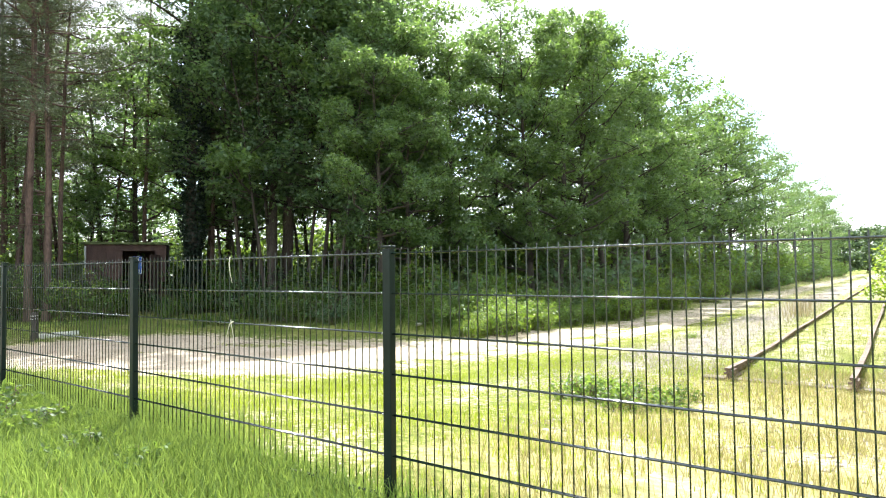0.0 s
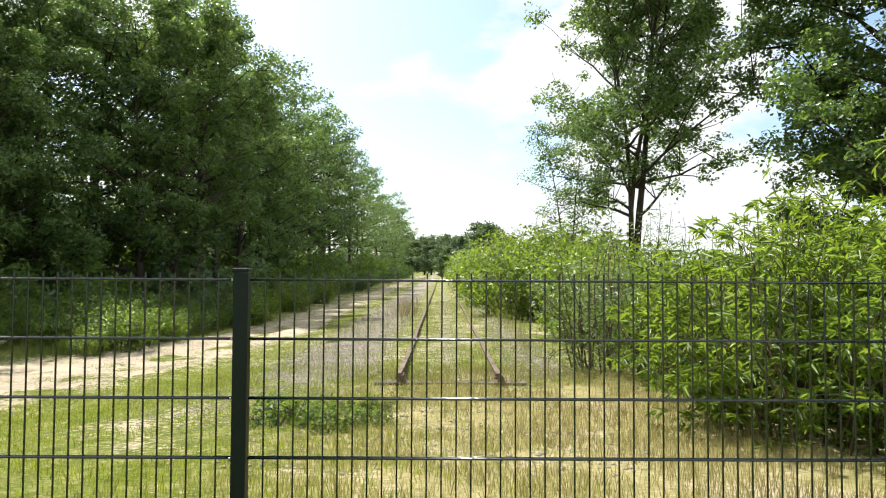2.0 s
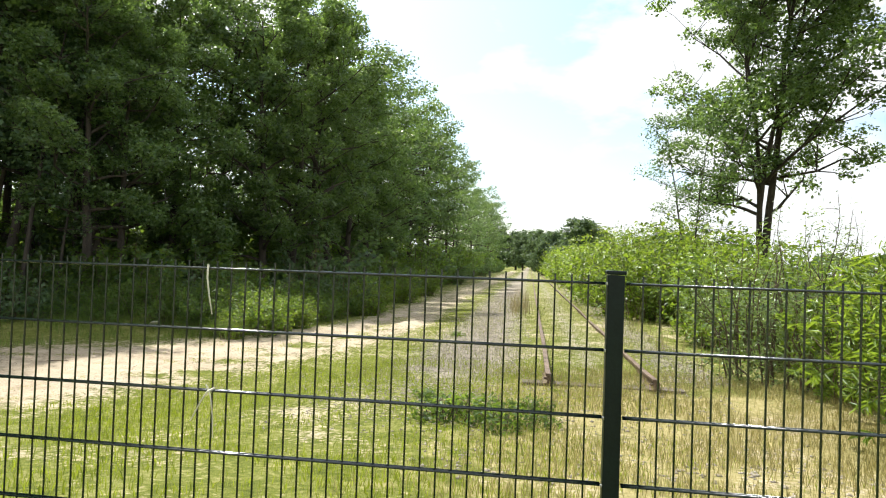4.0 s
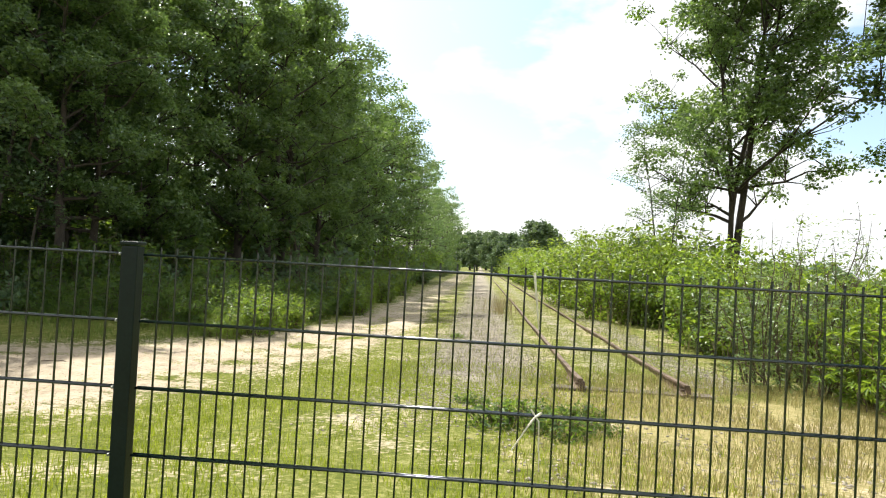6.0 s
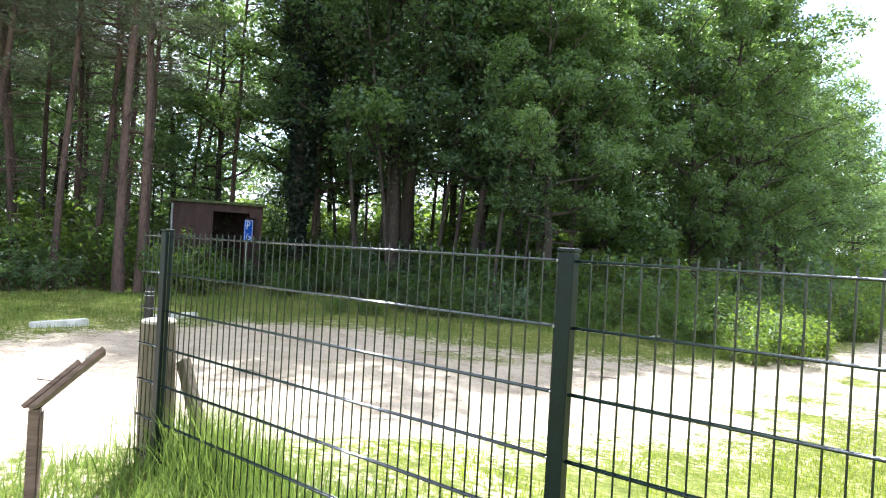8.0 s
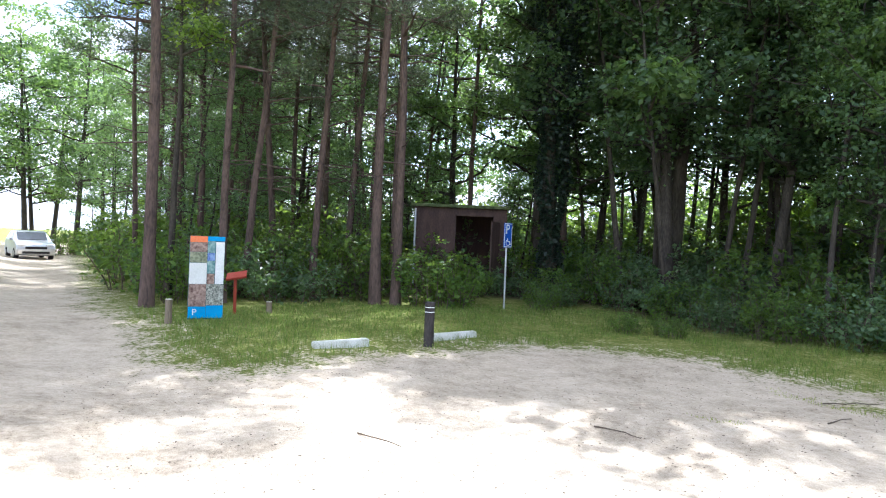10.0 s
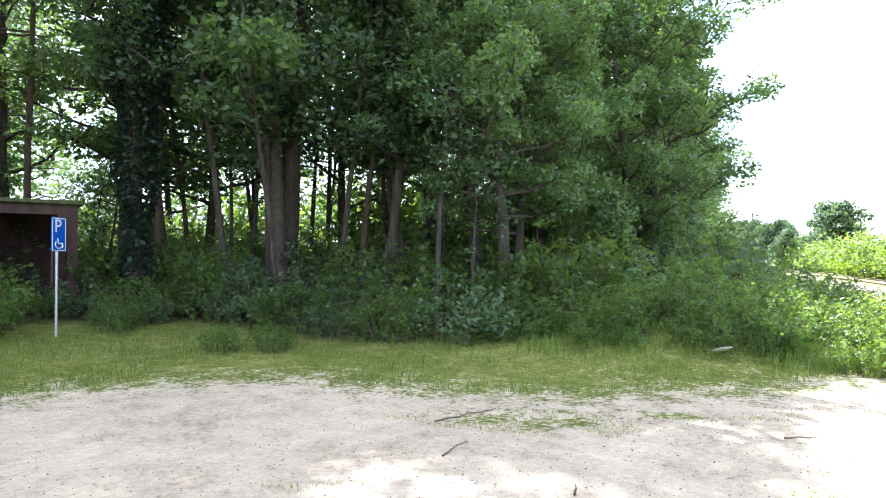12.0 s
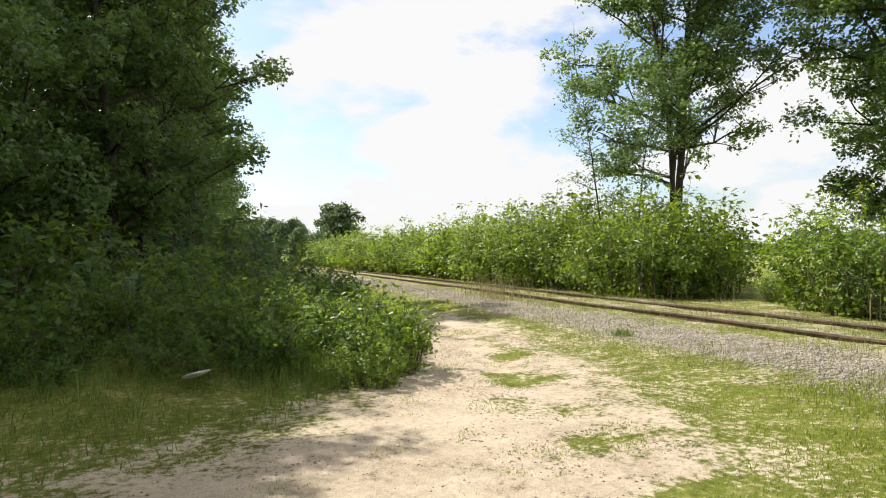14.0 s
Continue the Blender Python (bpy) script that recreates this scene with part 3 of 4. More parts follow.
def blades(name, rng, x, y, tall, wide, material, label, category, lean=0.35):
    """Grass as single bent blades standing on the ground: one stuff object."""
    n = len(x)
    z = height(x, y)
    az = rng.uniform(0, 2 * np.pi, n)
    h = tall * rng.uniform(0.45, 1.15, n)
    w = wide * rng.uniform(0.6, 1.3, n) * 0.5
    lx, ly = rng.normal(size=n) * lean * h, rng.normal(size=n) * lean * h
    sx, sy = np.cos(az) * w, np.sin(az) * w
    v = np.stack([np.stack([x - sx, y - sy, z - 0.01], -1), np.stack([x + sx, y + sy, z - 0.01], -1),
                  np.stack([x + sx * 0.7 + lx * 0.4, y + sy * 0.7 + ly * 0.4, z + h * 0.6], -1),
                  np.stack([x + lx, y + ly, z + h], -1),
                  np.stack([x - sx * 0.7 + lx * 0.4, y - sy * 0.7 + ly * 0.4, z + h * 0.6], -1)], 1).reshape(-1, 3)
    i = np.arange(n)[:, None] * 5
    f = np.concatenate([i + np.array([[0, 1, 2]]), i + np.array([[0, 2, 4]]), i + np.array([[4, 2, 3]])])
    me = fast_mesh(name, v, f)
    me.materials.append(material)
    return tagged(new(name, me), label, category, kind="stuff")


def on(x, y, rz=0, dz=0.0, s=1.0):
    return pose(x, y, ground_z(x, y) + dz, 0, 0, rz) @ Matrix.Scale(s, 4)


# ---- fence along the verge ----
WIRE_Z = [1.28 - 0.2 * k for k in range(7)]
POSTS = [4.94, 2.47, 0.0, -2.5, -5.02, -7.39]
v_rod = bpy.data.meshes.new("vertical_rod")
rb = rod(0.0032, 1.245, 6)
rb.to_mesh(v_rod)
rb.free()
v_rod.materials.append(M["fence"])


def fence_panel(x0, x1, group):
    p = thing("mesh_fence", pose(x0, 0, 0), "dark green welded mesh fence with twin horizontal rods", "fence", group)
    span = x1 - x0
    h = rod(0.0042, span, 8)
    h.transform(pose(0, 0, 0, 0, 90, 0))
    hm = bpy.data.meshes.new("horizontal_rod")
    h.to_mesh(hm)
    h.free()
    hm.polygons.foreach_set("use_smooth", [len(q.vertices) == 4 for q in hm.polygons])
    for z in WIRE_Z:
        for dy in (-0.0068, 0.0068):
            part("horizontal_rod", hm, M["fence"], p, at=pose(0, dy, z))
    k = max(1, round(span / 0.05))
    for i in range(k + 1):
        if 0.012 < i * span / k < span - 0.012 or x0 < -7:
            part("vertical_rod", v_rod, None, p, at=pose(i * span / k, 0, 0.06))
    return p


for a, b in zip(POSTS, POSTS[1:]):
    fence_panel(b + 0.03, a - 0.03, "mesh fence panels")
fence_panel(-7.62, -7.424, "mesh fence panels")


def fence_post(x, lean, coat="fence_post", tone="dark green"):
    p = thing("fence_post", pose(x, 0.004, 0, 0, lean, 0), tone + " steel fence post with a flat cap", "fence post", "fence posts")
    part("post", box(0.05, 0.042, 1.75, pose(0, 0, 0.43), 0.004), M[coat], p)
    part("cap", box(0.058, 0.05, 0.012, pose(0, 0, 1.313), 0.004), M[coat], p)
    for z in WIRE_Z[:6:1]:
        c = box(0.006, 0.008, 0.009, pose(-0.028, -0.02, z), 0.002)
        part("clip", c, M["clip"], p, "shiny zinc clip")
    return p


for x, lean in zip(POSTS, (0, 0.4, 0.0, -0.5, 0.2, 0)):
    # this single post is a brighter green than the others
    if x == 2.47:
        fence_post(x, lean, "fence_green", "brighter mid-green")
    else:
        fence_post(x, lean)


def stalk(pts, r):
    t = Tubes()
    t.add(pts, np.linspace(r, r * 0.5, len(pts)), 5)
    return t.mesh("stalk")


st = thing("straw_tie", pose(-1.3, -0.014, 1.28), "bleached dry straw hanging from the top wire", "straw")
part("strand", stalk(((0, 0, 0.012), (0.004, -0.01, -0.03), (0.012, -0.008, -0.09), (0.02, 0, -0.15)), 0.004), M["straw"], st)
st = thing("straw_tie", pose(-1.28, -0.014, 0.88), "bleached dry straw knotted round a wire", "straw")
part("strand", stalk(((0.02, 0, 0.012), (0, -0.012, 0.0), (-0.02, -0.01, -0.03), (-0.06, 0, -0.1)), 0.004), M["straw"], st)
part("strand", stalk(((-0.01, 0, 0.02), (0.012, -0.012, -0.01), (0.016, 0, -0.08), (0.02, 0.0, -0.15)), 0.003), M["straw"], st)


def round_post(name, at, r, tall, label, category, mat, top_mat, top_label):
    p = thing(name, at, label, category)
    b = rod(r * 1.06, tall + 0.3, 16, 0.0, r)
    b.transform(pose(0, 0, -0.3))
    me = part("post", b, mat, p)
    c = rod(r * 0.97, 0.02, 16, 0.006)
    c.transform(pose(0, 0, tall - 0.006))
    part("top", c, top_mat, p, top_label)
    return p


wp = round_post("wooden_post", pose(-7.61, 0.12, 0, 2, 1, 0), 0.095, 0.79, "weathered round wooden post behind the fence end", "post", M["wood"], M["endgrain"], "pale sawn top")
br = box(0.09, 0.05, 0.85, pose(0.3, 0.1, 0.2, 0, -29, 0), 0.008)
part("brace", br, M["wood"], wp, "slanting wooden brace")

lec = thing("lectern_sign", pose(-7.242, -0.637, -0.354, 0, 0, 66) @ Matrix.Scale(1.26, 4), "brown stained wooden lectern with a slanted board", "sign")
part("post", box(0.034, 0.09, 0.95, pose(0.002, 0, 0.2), 0.004), M["lectern"], lec)
part("rail", box(0.004, 0.1, 0.9, pose(0.023, 0, 0.2), 0.001), M["lectern"], lec)
TILT = pose(0.103, 0, 0.77, -13, 0, 0) @ pose(0, 0, 0, 0, -43, 0)
part("board", box(0.28, 0.34, 0.018, TILT, 0.003), M["lectern"], lec)
part("cover", box(0.21, 0.32, 0.016, TILT @ pose(-0.045, 0, 0.019), 0.003), M["lectern"], lec)
part("end_strip", box(0.05, 0.33, 0.006, TILT @ pose(0.1, 0, 0.013), 0.002), M["endgrain"], lec, "pale end strip")

# ---- railway ----
RAIL_X = (0.06, 1.55)


def rail_profile():
    return [(-0.036, 0), (0.036, 0), (0.036, -0.03), (0.012, -0.045), (0.012, -0.13), (0.065, -0.145), (0.065, -0.158), (-0.065, -0.158), (-0.065, -0.145), (-0.012, -0.13), (-0.012, -0.045), (-0.036, -0.03)]


def rail(x):
    ys = [7.16, 8, 9, 10.5, 12, 14, 17, 21, 26, 34, 46, 62, 90, 130, 180]
    pr = rail_profile()
    v, f = [], []
    for y in ys:
        z = -0.262 + (0.035 if y < 7.5 else 0.012 * math.sin(y))
        v += [(x + a + 0.01 * math.sin(y * 0.7), y, z + b) for a, b in pr]
    k = len(pr)
    for s in range(len(ys) - 1):
        f += [(s * k + i, s * k + (i + 1) % k, (s + 1) * k + (i + 1) % k, (s + 1) * k + i) for i in range(k)]
    f += [tuple(range(k))[::-1], tuple((len(ys) - 1) * k + i for i in range(k))]
    me = bpy.data.meshes.new("rail")
    me.from_pydata(v, [], f)
    r = thing("rail", Matrix(), "rusty disused railway rail that ends in the grass", "rail", "railway rails")
    part("rail_bar", me, M["rust"], r)
    part("fishplate", box(0.05, 0.3, 0.09, pose(x + 0.03, 7.32, -0.31), 0.006), M["rust"], r, "rusty joint plate")
    part("end_bolt", rod(0.018, 0.14, 6), M["rust"], r, at=pose(x - 0.07, 7.24, -0.31, 0, 90, 0))
    return r


for x in RAIL_X:
    rail(x)
rng = np.random.default_rng(5)
sl_me = bpy.data.meshes.new("sleeper")
sb = box(2.3, 0.24, 0.14, None, 0.015)
sb.to_mesh(sl_me)
sb.free()
sl_me.materials.append(M["sleeper"])
for i in range(34):
    y = 7.35 + 0.62 * i
    s = new("sleeper", sl_me)
    s.matrix_basis = pose(0.8 + rng.uniform(-0.04, 0.04), y, -0.5 + (0.05 if i == 0 else 0), 0, 0, rng.uniform(-1.2, 1.2))
    tagged(s, "old railway sleeper sunk into grass and gravel", "sleeper", "railway sleepers")


def stones(name, x, y, size, rng, mat, label, category):
    """Many angular stones as one stuff object."""
    n = len(x)
    oct_v = np.array([(1, 0, 0), (0, 1, 0), (-1, 0, 0), (0, -1, 0), (0, 0, 0.8), (0, 0, -0.8)], float)
    oct_f = np.array([(0, 1, 4), (1, 2, 4), (2, 3, 4), (3, 0, 4), (1, 0, 5), (2, 1, 5), (3, 2, 5), (0, 3, 5)])
    s = size * rng.uniform(0.5, 1.4, n)[:, None, None]
    v = oct_v[None] * (1 + 0.45 * rng.uniform(-1, 1, (n, 6, 3)))
    a = rng.uniform(0, 2 * np.pi, n)
    ca, sa = np.cos(a)[:, None], np.sin(a)[:, None]
    v = np.stack([v[..., 0] * ca - v[..., 1] * sa, v[..., 0] * sa + v[..., 1] * ca, v[..., 2] * 0.7], -1) * s
    v += np.stack([x, y, height(x, y) + size * 0.15], -1)[:, None, :]
    f = (np.arange(n)[:, None, None] * 6 + oct_f[None]).reshape(-1, 3)
    me = fast_mesh(name, v.reshape(-1, 3), f)
    me.materials.append(mat)
    return tagged(new(name, me), label, category, kind="stuff")


n = 17000
y = 8.0 + 34 * rng.uniform(0, 1, n) ** 1.6
x = np.where(rng.uniform(0, 1, n) < 0.8, rng.normal(-1.4, 0.5, n), rng.uniform(1.8, 2.9, n))
stones("ballast_gravel", x, y, 0.021, rng, M["stone"], "pale grey-brown ballast stones beside the rails", "gravel")
n = 900
x, y = rng.uniform(-1.2, 2.6, n), rng.uniform(2.5, 8, n)
stones("scattered_gravel", x, y, 0.022, rng, M["stone"], "loose stones in dry grass before the rail ends", "gravel")
n = 2600
x, y = rng.normal(-1.6, 0.9, n), rng.normal(6.6, 1.2, n)
ok = (polygon_distance(x, y, SAND) < -0.4) & (y > 3.5)
stones("edge_gravel", x[ok], y[ok], 0.017, rng, M["stone"], "pale stones in the grass beside the rail ends", "gravel")
n = 9000
x, y = rng.uniform(-16, -3.5, n), rng.uniform(-1, 15, n)
ok = polygon_distance(x, y, SAND) > 0.2
stones("dirt_clods", x[ok], y[ok], 0.008, rng, M["pebble"], "small dark clods and bits on the sand", "dirt")
n = 16000
x, y = rng.uniform(-9, -2.5, n), rng.uniform(5.5, 14, n)
d = polygon_distance(x, y, SAND)
ok = (d > -0.8) & (wobble(x, y, 1.7, 2) + 0.8 * wobble(x, y, 5.2, 3) + rng.normal(size=n) * 0.3 > 0.75)
stones("track_crumbs", x[ok], y[ok], 0.011, rng, M["crumb"], "pale crumbs of dry soil and grit along the track", "grit")
for k, (x, y, a, L) in enumerate(((-11.6, 3.3, 20, 0.5), (-10.5, 5.6, 75, 0.4), (-12.5, 1.2, 10, 0.6), (-9.4, 5.2, 110, 0.3), (-11.0, 6.6, 60, 0.7), (-8.0, 7.2, 30, 0.35))):
    tw = Tubes()
    tw.add(bend(np.random.default_rng(k), (0, 0, 0.012), (L, 0, 0.016), 6, 0.015), np.linspace(0.009, 0.004, 6), 5)
    t = part("twig", tw.mesh("twig"), M["twig"], at=on(x, y, a))
    tagged(t, "thin dry twig lying on the sand", "twig", "fallen twigs")


# ---- parking place ----
def wheel_stop(y0, y1):
    mid, L = (y0 + y1) / 2, y1 - y0
    s = thing("wheel_stop", on(-16.6, mid), "weathered pale concrete wheel stop with lichen", "wheel stop", "concrete wheel stops")
    bm = bmesh.new()
    prof = [(-0.08, -0.05), (0.1, -0.05), (0.07, 0.105), (-0.05, 0.11)]
    a = [bm.verts.new((px, -L / 2, pz)) for px, pz in prof]
    b = [bm.verts.new((px, L / 2, pz + 0.01)) for px, pz in prof]
    bm.faces.new(a)
    bm.faces.new(b[::-1])
    for i in range(4):
        bm.faces.new((a[i], b[i], b[(i + 1) % 4], a[(i + 1) % 4]))
    bmesh.ops.recalc_face_normals(bm, faces=bm.faces[:])
    bmesh.ops.bevel(bm, geom=bm.edges[:], offset=0.014, segments=2, affect="EDGES")
    part("block", bm, M["concrete"], s)


wheel_stop(2.46, 3.42)
wheel_stop(4.66, 5.64)

bo = round_post("bollard", on(-16.28, 4.42), 0.085, 0.74, "dark tarred wooden bollard with white bands", "bollard", M["bollard"], M["bollard"], "dark top")
for z in (0.58, 0.66):
    ring = rod(0.0885, 0.012, 16)
    ring.transform(pose(0, 0, z))
    part("band", ring, M["white"], bo, "white reflective band")
for k, (x, y, hgt) in enumerate(((-19.2, 0.84, 0.42), (-20.4, 3.05, 0.24))):
    round_post("low_post", on(x, y, k * 40), 0.06, hgt, "short weathered wooden post in the grass", "post", M["wood"], M["endgrain"], "pale top")


def text(name, body, size, depth, at, mat, parent):
    cu = bpy.data.curves.new(name, "FONT")
    cu.body, cu.size, cu.extrude, cu.align_x, cu.align_y = body, size, depth, "CENTER", "CENTER"
    tmp = bpy.data.objects.new(name, cu)
    scene.collection.objects.link(tmp)
    me = bpy.data.meshes.new_from_object(tmp.evaluated_get(bpy.context.evaluated_depsgraph_get()))
    bpy.data.objects.remove(tmp)
    return part(name, me, mat, parent, at=at)


FACE = pose(0, 0, 0, 90, 0, 90)
ps = thing("parking_sign", on(-19.5, 8.78, 16), "blue parking sign for wheelchair users on a thin pole", "road sign")
pole = rod(0.025, 2.3, 12)
pole.transform(pose(0, 0, -0.2))
part("pole", pole, M["galv"], ps)
part("plate", box(0.012, 0.36, 0.62, pose(0.034, 0, 1.86), 0.005), M["sign_blue"], ps)
for sy, sz, py, pz in ((0.33, 0.014, 0, 2.15), (0.33, 0.014, 0, 1.57), (0.014, 0.59, -0.16, 1.86), (0.014, 0.59, 0.16, 1.86)):
    part("border", box(0.004, sy, sz, pose(0.043, py, pz), 0.001), M["white"], ps, "white border line")
text("letter", "P", 0.34, 0.002, pose(0.044, -0.03, 2.0) @ FACE, M["white"], ps)
sym = Tubes()
sym.add([(0.044, 0.09 * math.cos(a) - 0.0, 1.68 + 0.075 * math.sin(a)) for a in np.linspace(math.pi * 0.75, math.pi * 2.1, 12)], [0.009] * 12, 6)
sym.add([(0.044, -0.03, 1.79), (0.044, -0.02, 1.7), (0.044, 0.06, 1.7), (0.044, 0.1, 1.63)], [0.013] * 4, 6)
part("symbol", sym.mesh("symbol"), M["white"], ps, "white wheelchair symbol")

ib = thing("information_board", pose(-19.6, 1.56, ground_z(-19.6, 1.56), 0, 0, -8), "tall information board with photo panels and blue foot", "information board")
part("body", box(0.09, 0.62, 1.6, pose(-0.05, 0, 0.76), 0.008), M["teal"], ib)
cells = (("photo_orange", "orange", -0.31, 0.0, 1.44, 1.56), ("photo", "photo_brown", -0.31, 0.0, 1.26, 1.44), ("photo", "photo_green", -0.31, 0.0, 1.06, 1.26),
         ("text_panel", "board_white", -0.31, 0.0, 0.66, 1.06), ("photo", "photo_brown", -0.31, 0.0, 0.24, 0.66), ("blue_foot", "blue", -0.31, 0.0, 0.02, 0.24),
         ("blue_head", "blue", 0.0, 0.31, 1.47, 1.56), ("photo", "photo_teal", 0.0, 0.14, 1.25, 1.47), ("photo", "photo_blue", 0.0, 0.14, 1.1, 1.25),
         ("photo", "photo_teal", 0.0, 0.14, 0.86, 1.1), ("photo", "photo_brown", 0.0, 0.14, 0.66, 0.86), ("text_strip", "white", 0.145, 0.305, 0.66, 1.46),
         ("photo", "photo_dark", 0.0, 0.31, 0.26, 0.66), ("blue_foot", "blue", 0.0, 0.31, 0.02, 0.26))
for nm, mt, y0, y1, z0, z1 in cells:
    part(nm, box(0.008, y1 - y0 - 0.006, z1 - z0 - 0.006, pose(0.004, (y0 + y1) / 2, (z0 + z1) / 2), 0.001), M[mt], ib)
text("letter", "P", 0.17, 0.002, pose(0.0105, -0.2, 0.13) @ FACE, M["white"], ib)

rs = thing("red_lectern", on(-20.3, 2.3, -20), "small faded red sign post with a slanted top", "sign")
part("post", box(0.07, 0.06, 0.85, pose(0, 0, 0.36, 0, 8, 0), 0.006), M["red"], rs)
part("board", box(0.24, 0.4, 0.03, pose(0.02, 0.02, 0.8, 12, 24, 0), 0.006), M["red"], rs)
part("board_edge", box(0.03, 0.41, 0.045, pose(0.13, 0.02, 0.74, 12, 24, 0), 0.006), M["red"], rs)

# ---- shed among the trees ----
sh = thing("shed", pose(-24.3, 10.8, ground_z(-24.3, 10.8) - 0.05, 0, 0, -33), "dark brown wooden shed with a mossy flat roof, door open", "shed")
W, D, H = 3.1, 2.3, 2.85
part("back_wall", box(0.08, W, H, pose(-D, 0, H / 2)), M["shed_wall"], sh)
for s in (-1, 1):
    part("side_wall", box(D - 0.1, 0.08, H, pose(-D / 2, s * (W / 2 - 0.04), H / 2)), M["shed_wall"], sh)
fr = part("front_wall", join(box(0.08, 1.4, H, pose(0, -W / 2 + 0.7, H / 2)), box(0.08, 0.45, H, pose(0, W / 2 - 0.225, H / 2)), box(0.08, 1.25, 0.3, pose(0, 0.475, H - 0.15))), M["shed_wall"], sh)
part("floor", box(D, W - 0.2, 0.06, pose(-D / 2, 0, 0.05)), M["shed_shade"], sh)
part("roof", box(D + 0.35, W + 0.25, 0.1, pose(-D / 2 + 0.02, 0, H + 0.05, 0, 1.5, 0), 0.02), M["moss"], sh, "flat mossy roof")
part("drain_pipe", rod(0.035, H - 0.3, 10), M["galv"], sh, "pale drain pipe", at=pose(0.08, -W / 2 + 0.04, 0.2))
part("door", box(0.05, 0.78, H - 0.55, pose(0.36, 1.14, (H - 0.55) / 2 + 0.08, 0, 0, 65), 0.006), M["shed_wall"], sh, "dark door standing open")
for k in range(8):
    part("board_strip", box(0.012, 0.03, H - 0.1, pose(0.046, -W / 2 + 0.12 + k * 0.17, H / 2), 0.002), M["shed_wall"], sh)


# ---- parked car ----
def build_car(at):
    c = thing("car", at, "small silver hatchback parked on the sandy lane", "car")
    side = [(2.0, 0.3), (2.05, 0.55), (1.95, 0.75), (1.75, 0.86), (1.0, 1.0), (0.35, 1.42), (-0.2, 1.52), (-1.2, 1.48), (-1.75, 1.05), (-1.95, 0.85), (-2.0, 0.4), (-1.9, 0.26), (1.8, 0.22)]
    bm = bmesh.new()
    rows = []
    for yy, inset, low in ((-0.86, 0.0, 1), (-0.8, 0.0, 1), (0.8, 0.0, 1), (0.86, 0.0, 1)):
        row = []
        for px, pz in side:
            tuck = 0.16 * max(0, (pz - 0.95) / 0.5)
            w = math.copysign(abs(yy) - tuck - (0.03 if abs(yy) > 0.82 else 0) * 0, yy)
            row.append(bm.verts.new((px * (0.985 if abs(yy) > 0.82 else 1), w, pz)))
        rows.append(row)
    for a, b in zip(rows, rows[1:]):
        for i in range(len(side)):
            j = (i + 1) % len(side)
            bm.faces.new((a[i], a[j], b[j], b[i]))
    bm.faces.new(rows[0][::-1])
    bm.faces.new(rows[-1])
    bmesh.ops.recalc_face_normals(bm, faces=bm.faces[:])
    bmesh.ops.bevel(bm, geom=[e for e in bm.edges if e.calc_length() > 0.2], offset=0.03, segments=2, affect="EDGES")
    part("body", bm, M["silver"], c)
    ang = math.degrees(math.atan2(0.42, 0.65))
    part("windscreen", box(0.72, 1.3, 0.012, pose(0.7, 0, 1.23, 0, ang, 0), 0.004), M["car_glass"], c, "dark windscreen")
    for s in (-1, 1):
        part("side_window", box(1.35, 0.012, 0.32, pose(-0.4, s * 0.765, 1.24, s * 20, 0, 0), 0.004), M["car_glass"], c)
        part("headlight", box(0.14, 0.34, 0.15, pose(1.93, s * 0.62, 0.74, 0, 20, s * 10), 0.03), M["lamp"], c, "clear headlight")
        part("mirror", box(0.12, 0.16, 0.12, pose(0.75, s * 0.93, 1.03), 0.03), M["silver"], c)
        for wx in (1.28, -1.25):
            w = rod(0.3, 0.2, 20, 0.03)
            w.transform(pose(0, 0, -0.1))
            t = part("wheel", w, M["rubber"], c, "black tyre", at=pose(wx, s * 0.78, 0.3, 90, 0, 0))
            r = rod(0.19, 0.21, 14, 0.01)
            r.transform(pose(0, 0, -0.105))
            part("rim", r, M["galv"], t, "silver rim")
    part("grille", box(0.05, 0.95, 0.12, pose(2.03, 0, 0.62), 0.01), M["black"], c)
    part("lower_grille", box(0.05, 1.2, 0.12, pose(2.02, 0, 0.38), 0.01), M["black"], c)
    part("number_plate", box(0.02, 0.5, 0.11, pose(2.06, 0, 0.5), 0.004), M["board_white"], c)


build_car(pose(-47.7, -0.9, ground_z(-47.7, -0.9), 0, 0, 8))

chunk = bmesh.new()
bmesh.ops.create_icosphere(chunk, subdivisions=2, radius=0.5)
for v in chunk.verts:
    v.co = Vector((v.co.x * 0.34, v.co.y * 0.16, v.co.z * 0.05)) * (1 + 0.25 * noise.noise(v.co * 3))
tagged(part("pale_block", chunk, M["concrete"], at=on(-8.42, 10.75, 150, 0.16) @ pose(0, 0, 0, 8, 16, 0)), "pale broken slab lying in grass below the brambles", "slab")


# ---- trees ----
def scatter(protos, spots):
    """Copies of finished trees or bushes at (x, y, scale, which)."""
    for x, y, s, k in spots:
        rr = (x * 37.7 + y * 91.3) % 360
        copy_thing(protos[k % len(protos)], on(x, y, rr, -0.02, s))


